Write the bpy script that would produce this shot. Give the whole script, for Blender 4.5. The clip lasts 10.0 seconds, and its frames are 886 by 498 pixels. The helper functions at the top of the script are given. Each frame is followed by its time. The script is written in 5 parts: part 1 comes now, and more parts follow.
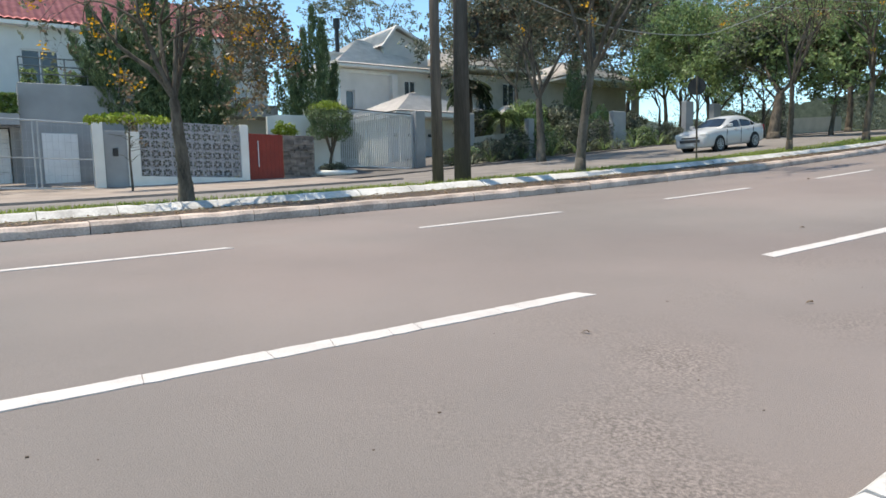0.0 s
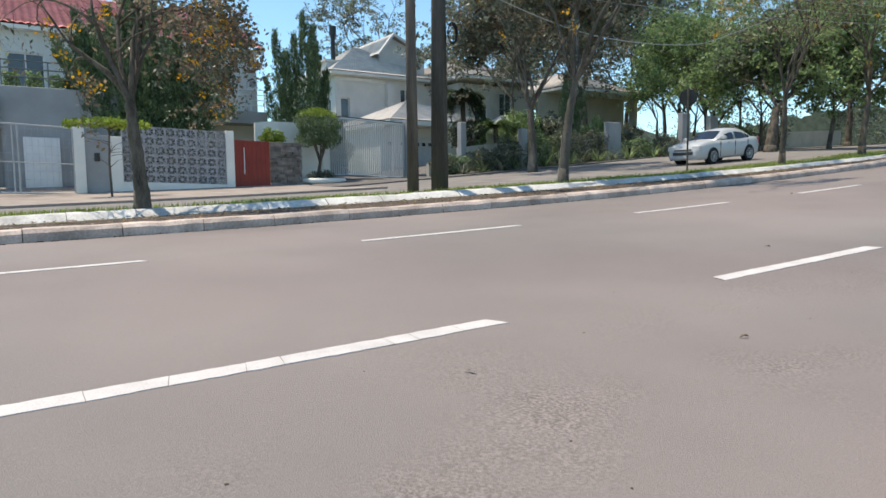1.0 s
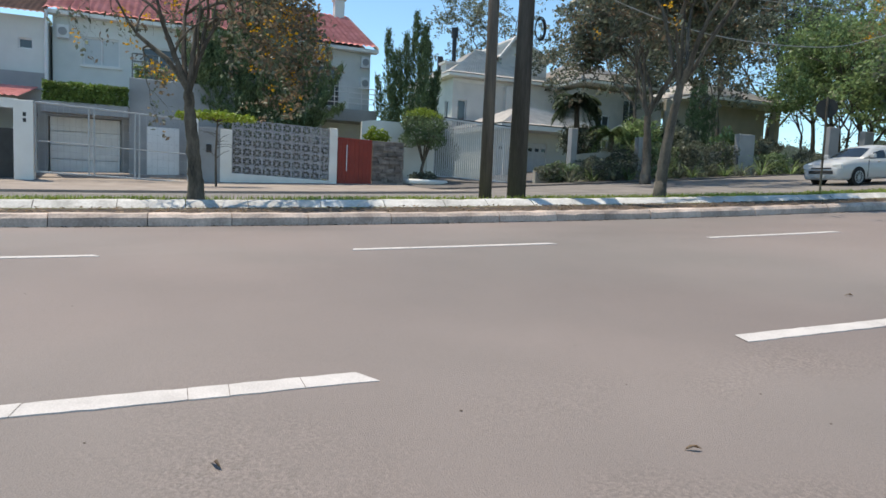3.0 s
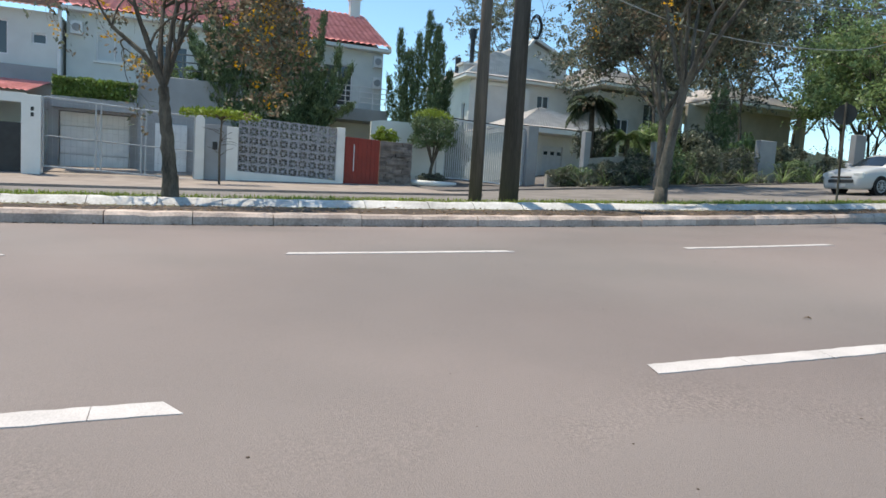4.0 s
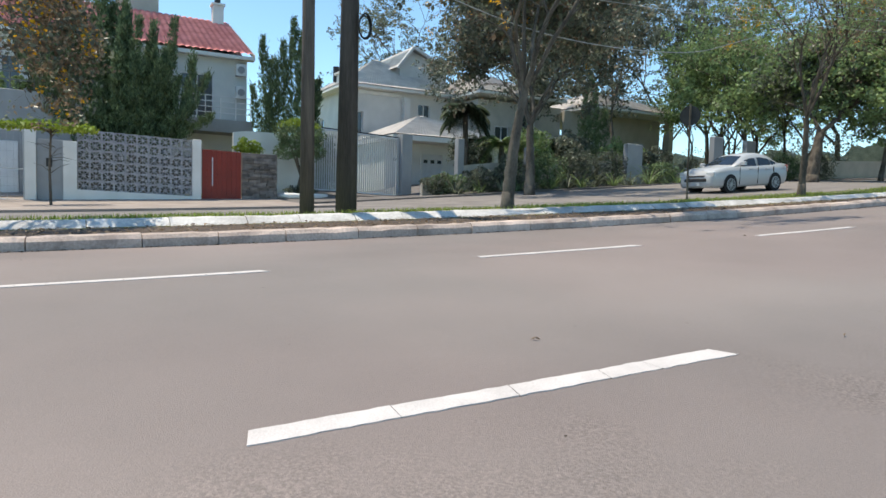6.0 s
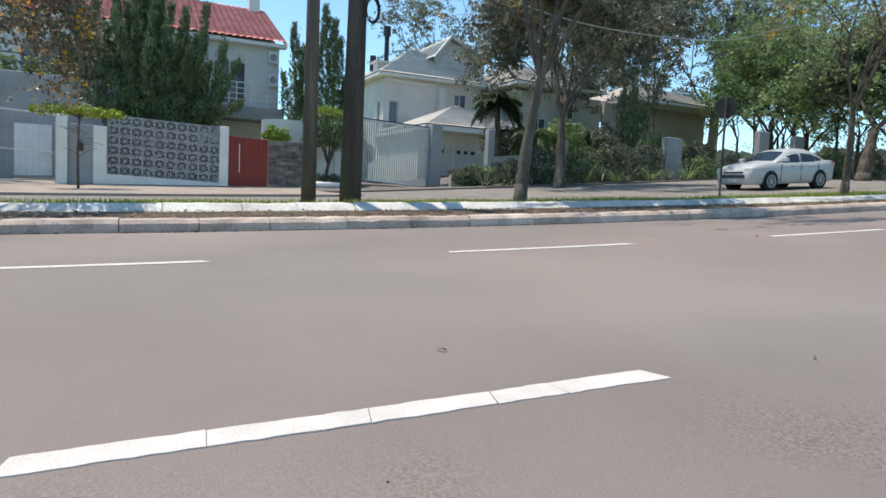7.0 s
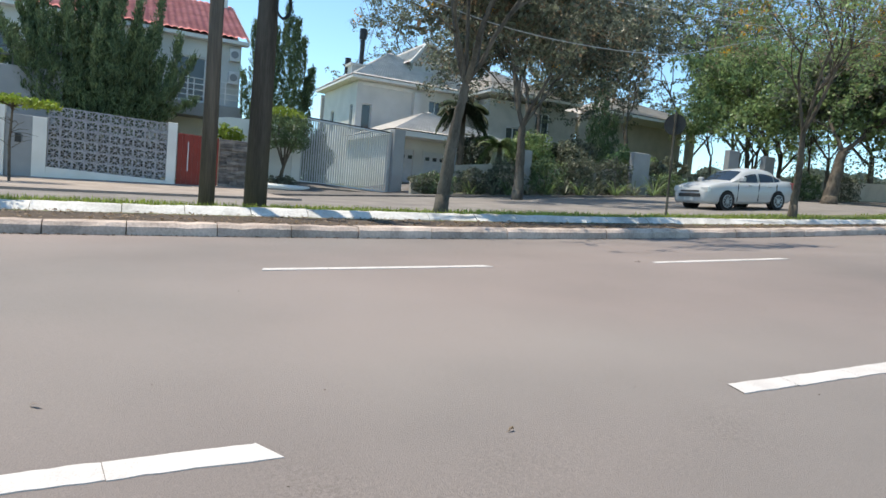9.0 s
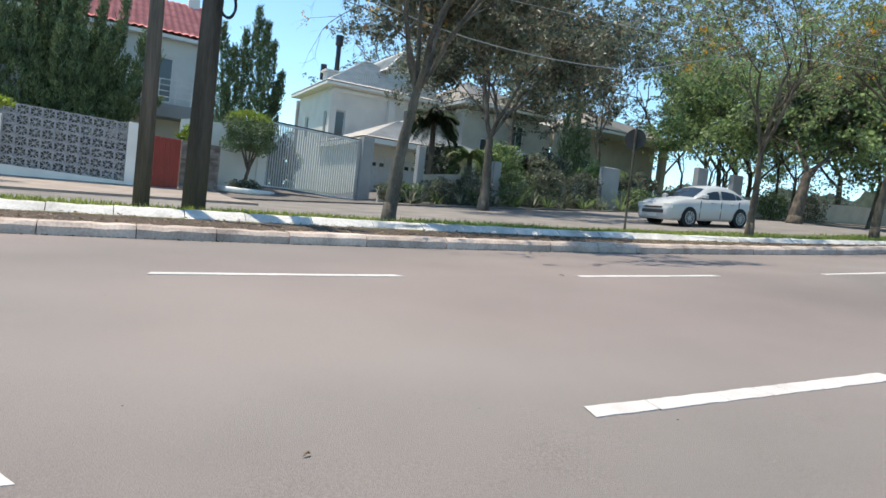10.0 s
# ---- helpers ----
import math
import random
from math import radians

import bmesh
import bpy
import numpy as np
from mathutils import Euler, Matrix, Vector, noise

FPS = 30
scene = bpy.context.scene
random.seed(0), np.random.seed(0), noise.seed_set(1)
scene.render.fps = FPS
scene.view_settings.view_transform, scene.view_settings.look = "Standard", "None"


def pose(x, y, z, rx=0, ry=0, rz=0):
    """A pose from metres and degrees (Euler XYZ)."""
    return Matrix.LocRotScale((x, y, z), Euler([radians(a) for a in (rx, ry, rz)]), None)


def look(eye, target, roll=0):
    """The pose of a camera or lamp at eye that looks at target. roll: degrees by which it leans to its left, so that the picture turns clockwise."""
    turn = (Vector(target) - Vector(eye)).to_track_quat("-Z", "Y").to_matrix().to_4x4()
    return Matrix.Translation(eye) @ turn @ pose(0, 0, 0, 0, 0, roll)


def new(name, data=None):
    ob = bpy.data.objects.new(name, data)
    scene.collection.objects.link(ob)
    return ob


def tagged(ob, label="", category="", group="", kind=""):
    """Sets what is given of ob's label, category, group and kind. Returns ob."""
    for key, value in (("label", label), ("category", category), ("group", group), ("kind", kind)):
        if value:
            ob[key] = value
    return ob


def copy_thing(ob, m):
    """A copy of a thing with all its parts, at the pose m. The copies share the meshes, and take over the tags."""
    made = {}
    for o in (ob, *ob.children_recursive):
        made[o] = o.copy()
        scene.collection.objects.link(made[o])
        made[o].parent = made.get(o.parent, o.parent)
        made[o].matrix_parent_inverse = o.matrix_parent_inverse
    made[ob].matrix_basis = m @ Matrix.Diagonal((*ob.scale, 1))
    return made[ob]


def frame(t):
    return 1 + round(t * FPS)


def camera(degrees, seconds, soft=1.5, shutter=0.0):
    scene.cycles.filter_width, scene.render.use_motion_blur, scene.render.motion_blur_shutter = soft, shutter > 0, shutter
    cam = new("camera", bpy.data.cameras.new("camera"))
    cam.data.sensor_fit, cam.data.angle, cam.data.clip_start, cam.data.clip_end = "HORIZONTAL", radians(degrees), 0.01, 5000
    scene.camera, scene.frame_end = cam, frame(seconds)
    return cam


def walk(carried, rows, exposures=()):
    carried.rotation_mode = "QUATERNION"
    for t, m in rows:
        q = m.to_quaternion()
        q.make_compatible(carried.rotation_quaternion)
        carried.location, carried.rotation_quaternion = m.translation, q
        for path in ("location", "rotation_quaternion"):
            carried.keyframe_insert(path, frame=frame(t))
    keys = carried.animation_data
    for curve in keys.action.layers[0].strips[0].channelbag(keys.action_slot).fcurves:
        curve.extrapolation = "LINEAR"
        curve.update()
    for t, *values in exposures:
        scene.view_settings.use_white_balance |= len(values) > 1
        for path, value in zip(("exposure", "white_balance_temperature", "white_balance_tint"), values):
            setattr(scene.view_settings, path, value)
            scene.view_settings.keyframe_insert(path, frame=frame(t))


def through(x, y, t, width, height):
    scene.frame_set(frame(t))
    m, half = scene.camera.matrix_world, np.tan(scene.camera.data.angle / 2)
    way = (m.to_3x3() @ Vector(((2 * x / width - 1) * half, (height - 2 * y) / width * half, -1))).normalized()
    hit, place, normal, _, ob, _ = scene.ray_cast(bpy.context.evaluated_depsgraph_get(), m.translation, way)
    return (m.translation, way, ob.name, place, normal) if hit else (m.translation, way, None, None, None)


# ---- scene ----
cam = camera(68.2, 10.0, soft=1.6)
PATH = [
    (0.0, 1.000, -0.000, 1.500, 83.74, 1.22, 56.44),
    (0.5, 0.990, 0.376, 1.521, 85.29, -1.38, 58.67),
    (1.0, 0.939, 0.768, 1.504, 84.54, 0.49, 56.68),
    (1.5, 0.884, 1.095, 1.547, 82.73, -1.83, 58.43),
    (2.0, 0.837, 1.492, 1.562, 82.42, -3.66, 67.20),
    (2.5, 0.725, 1.861, 1.529, 84.48, -2.26, 66.83),
    (4.0, 0.509, 3.084, 1.579, 84.80, -3.66, 69.89),
    (4.5, 0.442, 3.440, 1.611, 81.64, -4.17, 66.81),
    (5.0, 0.413, 3.807, 1.642, 85.34, -5.71, 66.39),
    (5.5, 0.336, 4.196, 1.617, 86.63, -1.22, 60.43),
    (7.0, 0.184, 5.412, 1.635, 85.25, -2.83, 65.14),
    (7.5, 0.156, 5.844, 1.692, 86.22, -3.27, 66.35),
    (8.0, 0.237, 6.240, 1.728, 85.05, -5.20, 69.35),
    (8.5, 0.258, 6.611, 1.726, 86.52, -4.28, 64.90),
    (9.0, 0.234, 6.965, 1.796, 85.85, -5.04, 64.33),
    (9.5, 0.289, 7.339, 1.836, 85.99, -5.98, 68.53),
    (10.0, 0.323, 7.640, 1.836, 86.89, -6.61, 62.70),
]
walk(cam, [(t, pose(x, y, z, rx, ry, rz)) for t, x, y, z, rx, ry, rz in PATH], [(0, 0.86, 7400, 9), (2.5, 0.62, 7330, 9), (5, 0.78, 7330, 9), (7.5, 0.77, 7200, 8), (9, 0.88, 7250, 8), (10, 0.93, 7250, 8)])

# ---- light: high midday sun from behind the houses, clear sky ----
SUN_AZ = Vector((-0.74, -0.67, 0)).normalized()   # where the sun stands
SUN_EL = radians(70)
world = bpy.data.worlds.new("sky")
scene.world = world
world.use_nodes = True
wn = world.node_tree.nodes
sky = wn.new("ShaderNodeTexSky")
sky.sky_type, sky.sun_disc = "NISHITA", False
sky.sun_elevation = SUN_EL
sky.sun_rotation = math.atan2(SUN_AZ.x, SUN_AZ.y)
sky.air_density, sky.dust_density, sky.ozone_density = 0.8, 0.0, 3.0
tone = wn.new("ShaderNodeMix")
tone.data_type, tone.blend_type = "RGBA", "MULTIPLY"
tone.inputs[0].default_value = 1.0
for sock in tone.inputs:
    if sock.type == "RGBA" and sock.name == "A":
        world.node_tree.links.new(sky.outputs[0], sock)
    if sock.type == "RGBA" and sock.name == "B":
        sock.default_value = (0.82, 1.0, 1.0, 1)
world.node_tree.links.new([o for o in tone.outputs if o.type == "RGBA"][0], wn["Background"].inputs[0])
wn["Background"].inputs[1].default_value = 0.15
sun_data = bpy.data.lights.new("sun", "SUN")
sun_data.energy, sun_data.angle, sun_data.color = 3.3, radians(0.5), (1.0, 0.94, 0.86)
sun = new("sun", sun_data)
to_sun = SUN_AZ * math.cos(SUN_EL) + Vector((0, 0, math.sin(SUN_EL)))
sun.matrix_world = look(to_sun * 100, (0, 0, 0))


# ---- materials ----
def mat(name, a, b=None, rough=0.8, scale=6.0, fine=90.0, bump=0.15, metal=0.0, vary=0.0, stretch=(1, 1, 1), fine_mix=0.35, island=False, spec=0.4, through=0.0):
    """Two colours mixed by broad and fine noise, with bump; vary: brightness change from piece to piece."""
    b = b or tuple(c * 0.75 for c in a)
    m = bpy.data.materials.new(name)
    m.use_nodes = True
    nt = m.node_tree
    n, ln = nt.nodes, nt.links
    p = n["Principled BSDF"]
    p.inputs["Roughness"].default_value, p.inputs["Metallic"].default_value = rough, metal
    p.inputs["Specular IOR Level"].default_value = spec
    tc = n.new("ShaderNodeTexCoord")
    mp = n.new("ShaderNodeMapping")
    mp.inputs["Scale"].default_value = stretch
    ln.new(tc.outputs["Object"], mp.inputs[0])
    n1, n2 = n.new("ShaderNodeTexNoise"), n.new("ShaderNodeTexNoise")
    for q, sc, det in ((n1, scale, 5), (n2, fine, 3)):
        q.inputs["Scale"].default_value, q.inputs["Detail"].default_value = sc, det
        ln.new(mp.outputs[0], q.inputs["Vector"])
    mix = n.new("ShaderNodeMath")
    mix.operation = "MULTIPLY_ADD"
    mix.inputs[1].default_value = fine_mix
    ln.new(n2.outputs["Fac"], mix.inputs[0])
    sc1 = n.new("ShaderNodeMath")
    sc1.operation = "MULTIPLY"
    sc1.inputs[1].default_value = 1 - fine_mix
    ln.new(n1.outputs["Fac"], sc1.inputs[0])
    ln.new(sc1.outputs[0], mix.inputs[2])
    ramp = n.new("ShaderNodeValToRGB")
    ramp.color_ramp.elements[0].position, ramp.color_ramp.elements[1].position = 0.36, 0.64
    ramp.color_ramp.elements[0].color, ramp.color_ramp.elements[1].color = (*b, 1), (*a, 1)
    ln.new(mix.outputs[0], ramp.inputs[0])
    col = ramp.outputs[0]
    if vary:
        if island:
            src = n.new("ShaderNodeNewGeometry").outputs["Random Per Island"]
        else:
            src = n.new("ShaderNodeObjectInfo").outputs["Random"]
        rng = n.new("ShaderNodeMapRange")
        rng.inputs[3].default_value, rng.inputs[4].default_value = 1 - vary, 1 + vary
        ln.new(src, rng.inputs[0])
        hsv = n.new("ShaderNodeHueSaturation")
        ln.new(rng.outputs[0], hsv.inputs["Value"])
        ln.new(col, hsv.inputs["Color"])
        col = hsv.outputs[0]
    ln.new(col, p.inputs["Base Color"])
    if bump:
        bp = n.new("ShaderNodeBump")
        bp.inputs["Strength"].default_value, bp.inputs["Distance"].default_value = bump, 0.02
        ln.new(mix.outputs[0], bp.inputs["Height"])
        ln.new(bp.outputs[0], p.inputs["Normal"])
    if through:
        tr = n.new("ShaderNodeBsdfTranslucent")
        ln.new(col, tr.inputs[0])
        ms = n.new("ShaderNodeMixShader")
        ms.inputs[0].default_value = through
        ln.new(p.outputs[0], ms.inputs[1])
        ln.new(tr.outputs[0], ms.inputs[2])
        ln.new(ms.outputs[0], n["Material Output"].inputs[0])
    return m


def glass(name, tint):
    m = bpy.data.materials.new(name)
    m.use_nodes = True
    p = m.node_tree.nodes["Principled BSDF"]
    p.inputs["Base Color"].default_value = (*tint, 1)
    p.inputs["Roughness"].default_value = 0.06
    p.inputs["Specular IOR Level"].default_value = 0.7
    return m


ASPHALT = mat("asphalt", (0.245, 0.206, 0.191), (0.144, 0.125, 0.118), 0.72, 0.3, 190, 0.5, fine_mix=0.45)


def weather_asphalt(m):
    """Broad pinkish and greenish drifts, and patches where coarse stones stand out."""
    n, ln = m.node_tree.nodes, m.node_tree.links
    p = n["Principled BSDF"]
    src = p.inputs["Base Color"].links[0].from_socket
    tc = n.new("ShaderNodeTexCoord")

    def noise(scale, detail):
        q = n.new("ShaderNodeTexNoise")
        q.inputs["Scale"].default_value, q.inputs["Detail"].default_value = scale, detail
        ln.new(tc.outputs["Object"], q.inputs["Vector"])
        return q.outputs["Fac"]

    def ramp(fac, lo, hi, a, b):
        q = n.new("ShaderNodeValToRGB")
        e = q.color_ramp.elements
        e[0].position, e[1].position, e[0].color, e[1].color = lo, hi, (*a, 1), (*b, 1)
        ln.new(fac, q.inputs[0])
        return q.outputs[0]

    def mult(a, b):
        q = n.new("ShaderNodeMix")
        q.data_type, q.blend_type = "RGBA", "MULTIPLY"
        q.inputs[0].default_value = 1
        ln.new(a, q.inputs[6])
        ln.new(b, q.inputs[7])
        return q.outputs[2]

    drift = ramp(noise(0.23, 2), 0.38, 0.62, (0.965, 1.0, 0.995), (1.03, 1.0, 0.99))
    stones = ramp(noise(75, 2), 0.36, 0.66, (0.62, 0.61, 0.60), (1.34, 1.32, 1.30))
    patch = ramp(noise(1.1, 3), 0.48, 0.68, (0, 0, 0), (1, 1, 1))
    q = n.new("ShaderNodeMix")
    q.data_type = "RGBA"
    sep = n.new("ShaderNodeSeparateXYZ")
    ln.new(tc.outputs["Object"], sep.inputs[0])
    lane = n.new("ShaderNodeMapRange")   # x across the road
    lane.inputs[1].default_value, lane.inputs[2].default_value = -2.3, -0.9
    lane.inputs[3].default_value, lane.inputs[4].default_value = 0.12, 1.0
    ln.new(sep.outputs[0], lane.inputs[0])
    worn = n.new("ShaderNodeMath")
    worn.operation = "MULTIPLY"
    ln.new(patch, worn.inputs[0])
    ln.new(lane.outputs[0], worn.inputs[1])
    ln.new(worn.outputs[0], q.inputs[0])
    q.inputs[6].default_value = (1, 1, 1, 1)
    ln.new(stones, q.inputs[7])
    ln.new(mult(mult(src, drift), q.outputs[2]), p.inputs["Base Color"])


weather_asphalt(ASPHALT)
WALKWAY = mat("sidewalk_paving", (0.34, 0.29, 0.255), (0.225, 0.19, 0.168), 0.9, 1.2, 40, 0.3)
# darker than lit paving: part of the trees' shade is in this colour
SERVICE = mat("service_road_cobble", (0.235, 0.212, 0.195), (0.145, 0.132, 0.122), 0.9, 1.0, 30, 0.3)
SOIL = mat("verge_soil", (0.10, 0.072, 0.052), (0.045, 0.035, 0.027), 0.95, 3, 60, 0.6)
LAWN = mat("lawn_soil", (0.14, 0.16, 0.05), (0.08, 0.09, 0.035), 0.95, 3, 80, 0.6)
LINE = mat("road_paint", (0.59, 0.555, 0.535), (0.43, 0.405, 0.39), 0.7, 5, 120, 0.3, fine_mix=0.5)
KERB_OLD = mat("kerb_granite", (0.60, 0.485, 0.42), (0.31, 0.25, 0.215), 0.9, 2.6, 30, 0.8, vary=0.14)
KERB_LIME = mat("kerb_limewash", (0.66, 0.645, 0.62), (0.36, 0.345, 0.325), 0.9, 2.2, 26, 0.6, vary=0.05)
# cobble colour lowered to hold the shade before the upper gate and gardens
APRON = mat("shade_dark_cobble", (0.17, 0.155, 0.145), (0.09, 0.083, 0.08), 0.9, 2.0, 30, 0.5)
RENDER_WHITE = mat("white_render", (0.78, 0.77, 0.74), (0.68, 0.67, 0.64), 0.85, 1.2, 70, 0.12)
# cream toned down so the wing walls carry the shade of the trees
RENDER_CREAM = mat("cream_render", (0.50, 0.47, 0.415), (0.39, 0.365, 0.32), 0.85, 1.2, 70, 0.12)
RENDER_PEARL = mat("pearl_render", (0.69, 0.67, 0.64), (0.58, 0.565, 0.54), 0.85, 0.9, 70, 0.12)
GATE_PALE = mat("pale_gate_paint", (0.50, 0.515, 0.53), (0.42, 0.435, 0.45), 0.5, 3, 60, 0.03)
RENDER_GREY = mat("grey_render", (0.33, 0.34, 0.355), (0.26, 0.27, 0.28), 0.85, 1.2, 70, 0.15)
RENDER_BLUE = mat("blue_white_render", (0.66, 0.685, 0.675), (0.56, 0.585, 0.58), 0.85, 1.0, 70, 0.12)
CONCRETE = mat("block_concrete", (0.40, 0.40, 0.42), (0.29, 0.29, 0.31), 0.9, 5, 80, 0.25, vary=0.06)
TILE_RED = mat("red_roof_tile", (0.82, 0.30, 0.28), (0.58, 0.17, 0.155), 0.75, 1.5, 30, 0.2)
TILE_BROWN = mat("weathered_roof_tile", (0.30, 0.15, 0.11), (0.16, 0.09, 0.075), 0.85, 2.0, 30, 0.2)
TILE_PALE = mat("pale_roof_tile", (0.70, 0.65, 0.61), (0.52, 0.48, 0.45), 0.8, 1.5, 30, 0.2)
RED_PAINT = mat("red_gate_paint", (0.25, 0.03, 0.02), (0.19, 0.023, 0.016), 0.5, 2, 40, 0.05)
SLATE = mat("ledge_stone", (0.24, 0.21, 0.19), (0.12, 0.105, 0.10), 0.85, 5, 50, 0.4, vary=0.35)
GATE_WHITE = mat("white_metal", (0.74, 0.75, 0.76), (0.64, 0.65, 0.66), 0.5, 3, 60, 0.03)
GATE_GREY = mat("grey_metal", (0.46, 0.47, 0.48), (0.38, 0.39, 0.40), 0.5, 3, 60, 0.03, metal=0.2)
RAIL_GREY = mat("rail_paint", (0.17, 0.185, 0.185), (0.12, 0.13, 0.13), 0.5, 3, 60, 0.03, metal=0.2)
DARK_METAL = mat("dark_metal", (0.045, 0.047, 0.05), (0.03, 0.03, 0.033), 0.5, 3, 60, 0.05, metal=0.3)
BARK = mat("bark", (0.165, 0.135, 0.105), (0.045, 0.037, 0.03), 0.95, 7, 40, 0.9, stretch=(1, 1, 0.3))
BARK_PALE = mat("lichen_bark", (0.16, 0.14, 0.115), (0.04, 0.034, 0.028), 0.95, 3.5, 40, 0.9, stretch=(1, 1, 0.35))
POLE_WOOD = mat("weathered_pole_wood", (0.165, 0.135, 0.112), (0.065, 0.053, 0.045), 0.9, 8, 60, 0.6, stretch=(1, 1, 0.06))
POLE_DARK = mat("dark_pole", (0.115, 0.102, 0.092), (0.05, 0.044, 0.04), 0.9, 5, 60, 0.6, stretch=(1, 1, 0.08))
CABLE = mat("cable", (0.02, 0.02, 0.02), rough=0.6, bump=0)
CABLE_PALE = mat("pale_cable", (0.42, 0.42, 0.42), rough=0.6, bump=0)
LEAF_DARK = mat("dark_leaf", (0.18, 0.205, 0.15), (0.09, 0.105, 0.076), 0.45, 1.2, 20, 0, vary=0.55, island=True, through=0.5, spec=0.6)
LEAF_MID = mat("green_leaf", (0.25, 0.345, 0.145), (0.14, 0.205, 0.085), 0.45, 1.0, 20, 0, vary=0.45, island=True, through=0.5, spec=0.5)
LEAF_PALM = mat("palm_leaf", (0.055, 0.08, 0.045), (0.03, 0.045, 0.025), 0.6, 1.5, 20, 0, vary=0.4, island=True, through=0.1, spec=0.1)
LEAF_LIME = mat("lime_leaf", (0.26, 0.34, 0.045), (0.15, 0.22, 0.03), 0.6, 1.5, 20, 0, vary=0.3, island=True, through=0.35)
LEAF_RUST = mat("dry_leaf", (0.30, 0.215, 0.14), (0.15, 0.115, 0.082), 0.6, 1.5, 20, 0, vary=0.5, island=True, through=0.45)
LEAF_JUNIPER = mat("juniper_leaf", (0.185, 0.255, 0.125), (0.07, 0.11, 0.055), 0.7, 1.6, 20, 0, vary=0.5, island=True, through=0.2)
FLOWER = mat("yellow_flower", (0.80, 0.46, 0.02), (0.62, 0.30, 0.01), 0.7, 3, 20, 0, vary=0.2, island=True, through=0.4)
GRASS = mat("grass_blade", (0.36, 0.42, 0.09), (0.20, 0.25, 0.06), 0.7, 0.8, 20, 0, vary=0.4, island=True, through=0.4)
HEDGE = mat("hedge_leaf", (0.21, 0.31, 0.075), (0.11, 0.17, 0.045), 0.55, 1.0, 20, 0, vary=0.35, island=True, through=0.35)
WINDOW = glass("window_glass", (0.05, 0.06, 0.07))
CAR_PAINT = mat("silver_white_paint", (0.44, 0.455, 0.47), (0.42, 0.435, 0.45), 0.25, 2, 60, 0, spec=0.6)
CAR_GLASS = glass("car_glass", (0.012, 0.014, 0.016))
TYRE = mat("tyre_rubber", (0.02, 0.02, 0.021), rough=0.9, bump=0.05)
RIM = mat("alloy_rim", (0.45, 0.46, 0.47), rough=0.35, metal=0.7, bump=0)
LAMP_RED = glass("red_lamp_glass", (0.35, 0.01, 0.01))
LAMP_CLEAR = glass("clear_lamp_glass", (0.55, 0.57, 0.58))
SHUTTER = mat("pale_shutter", (0.56, 0.60, 0.62), (0.48, 0.52, 0.54), 0.6, 1, 50, 0.05)


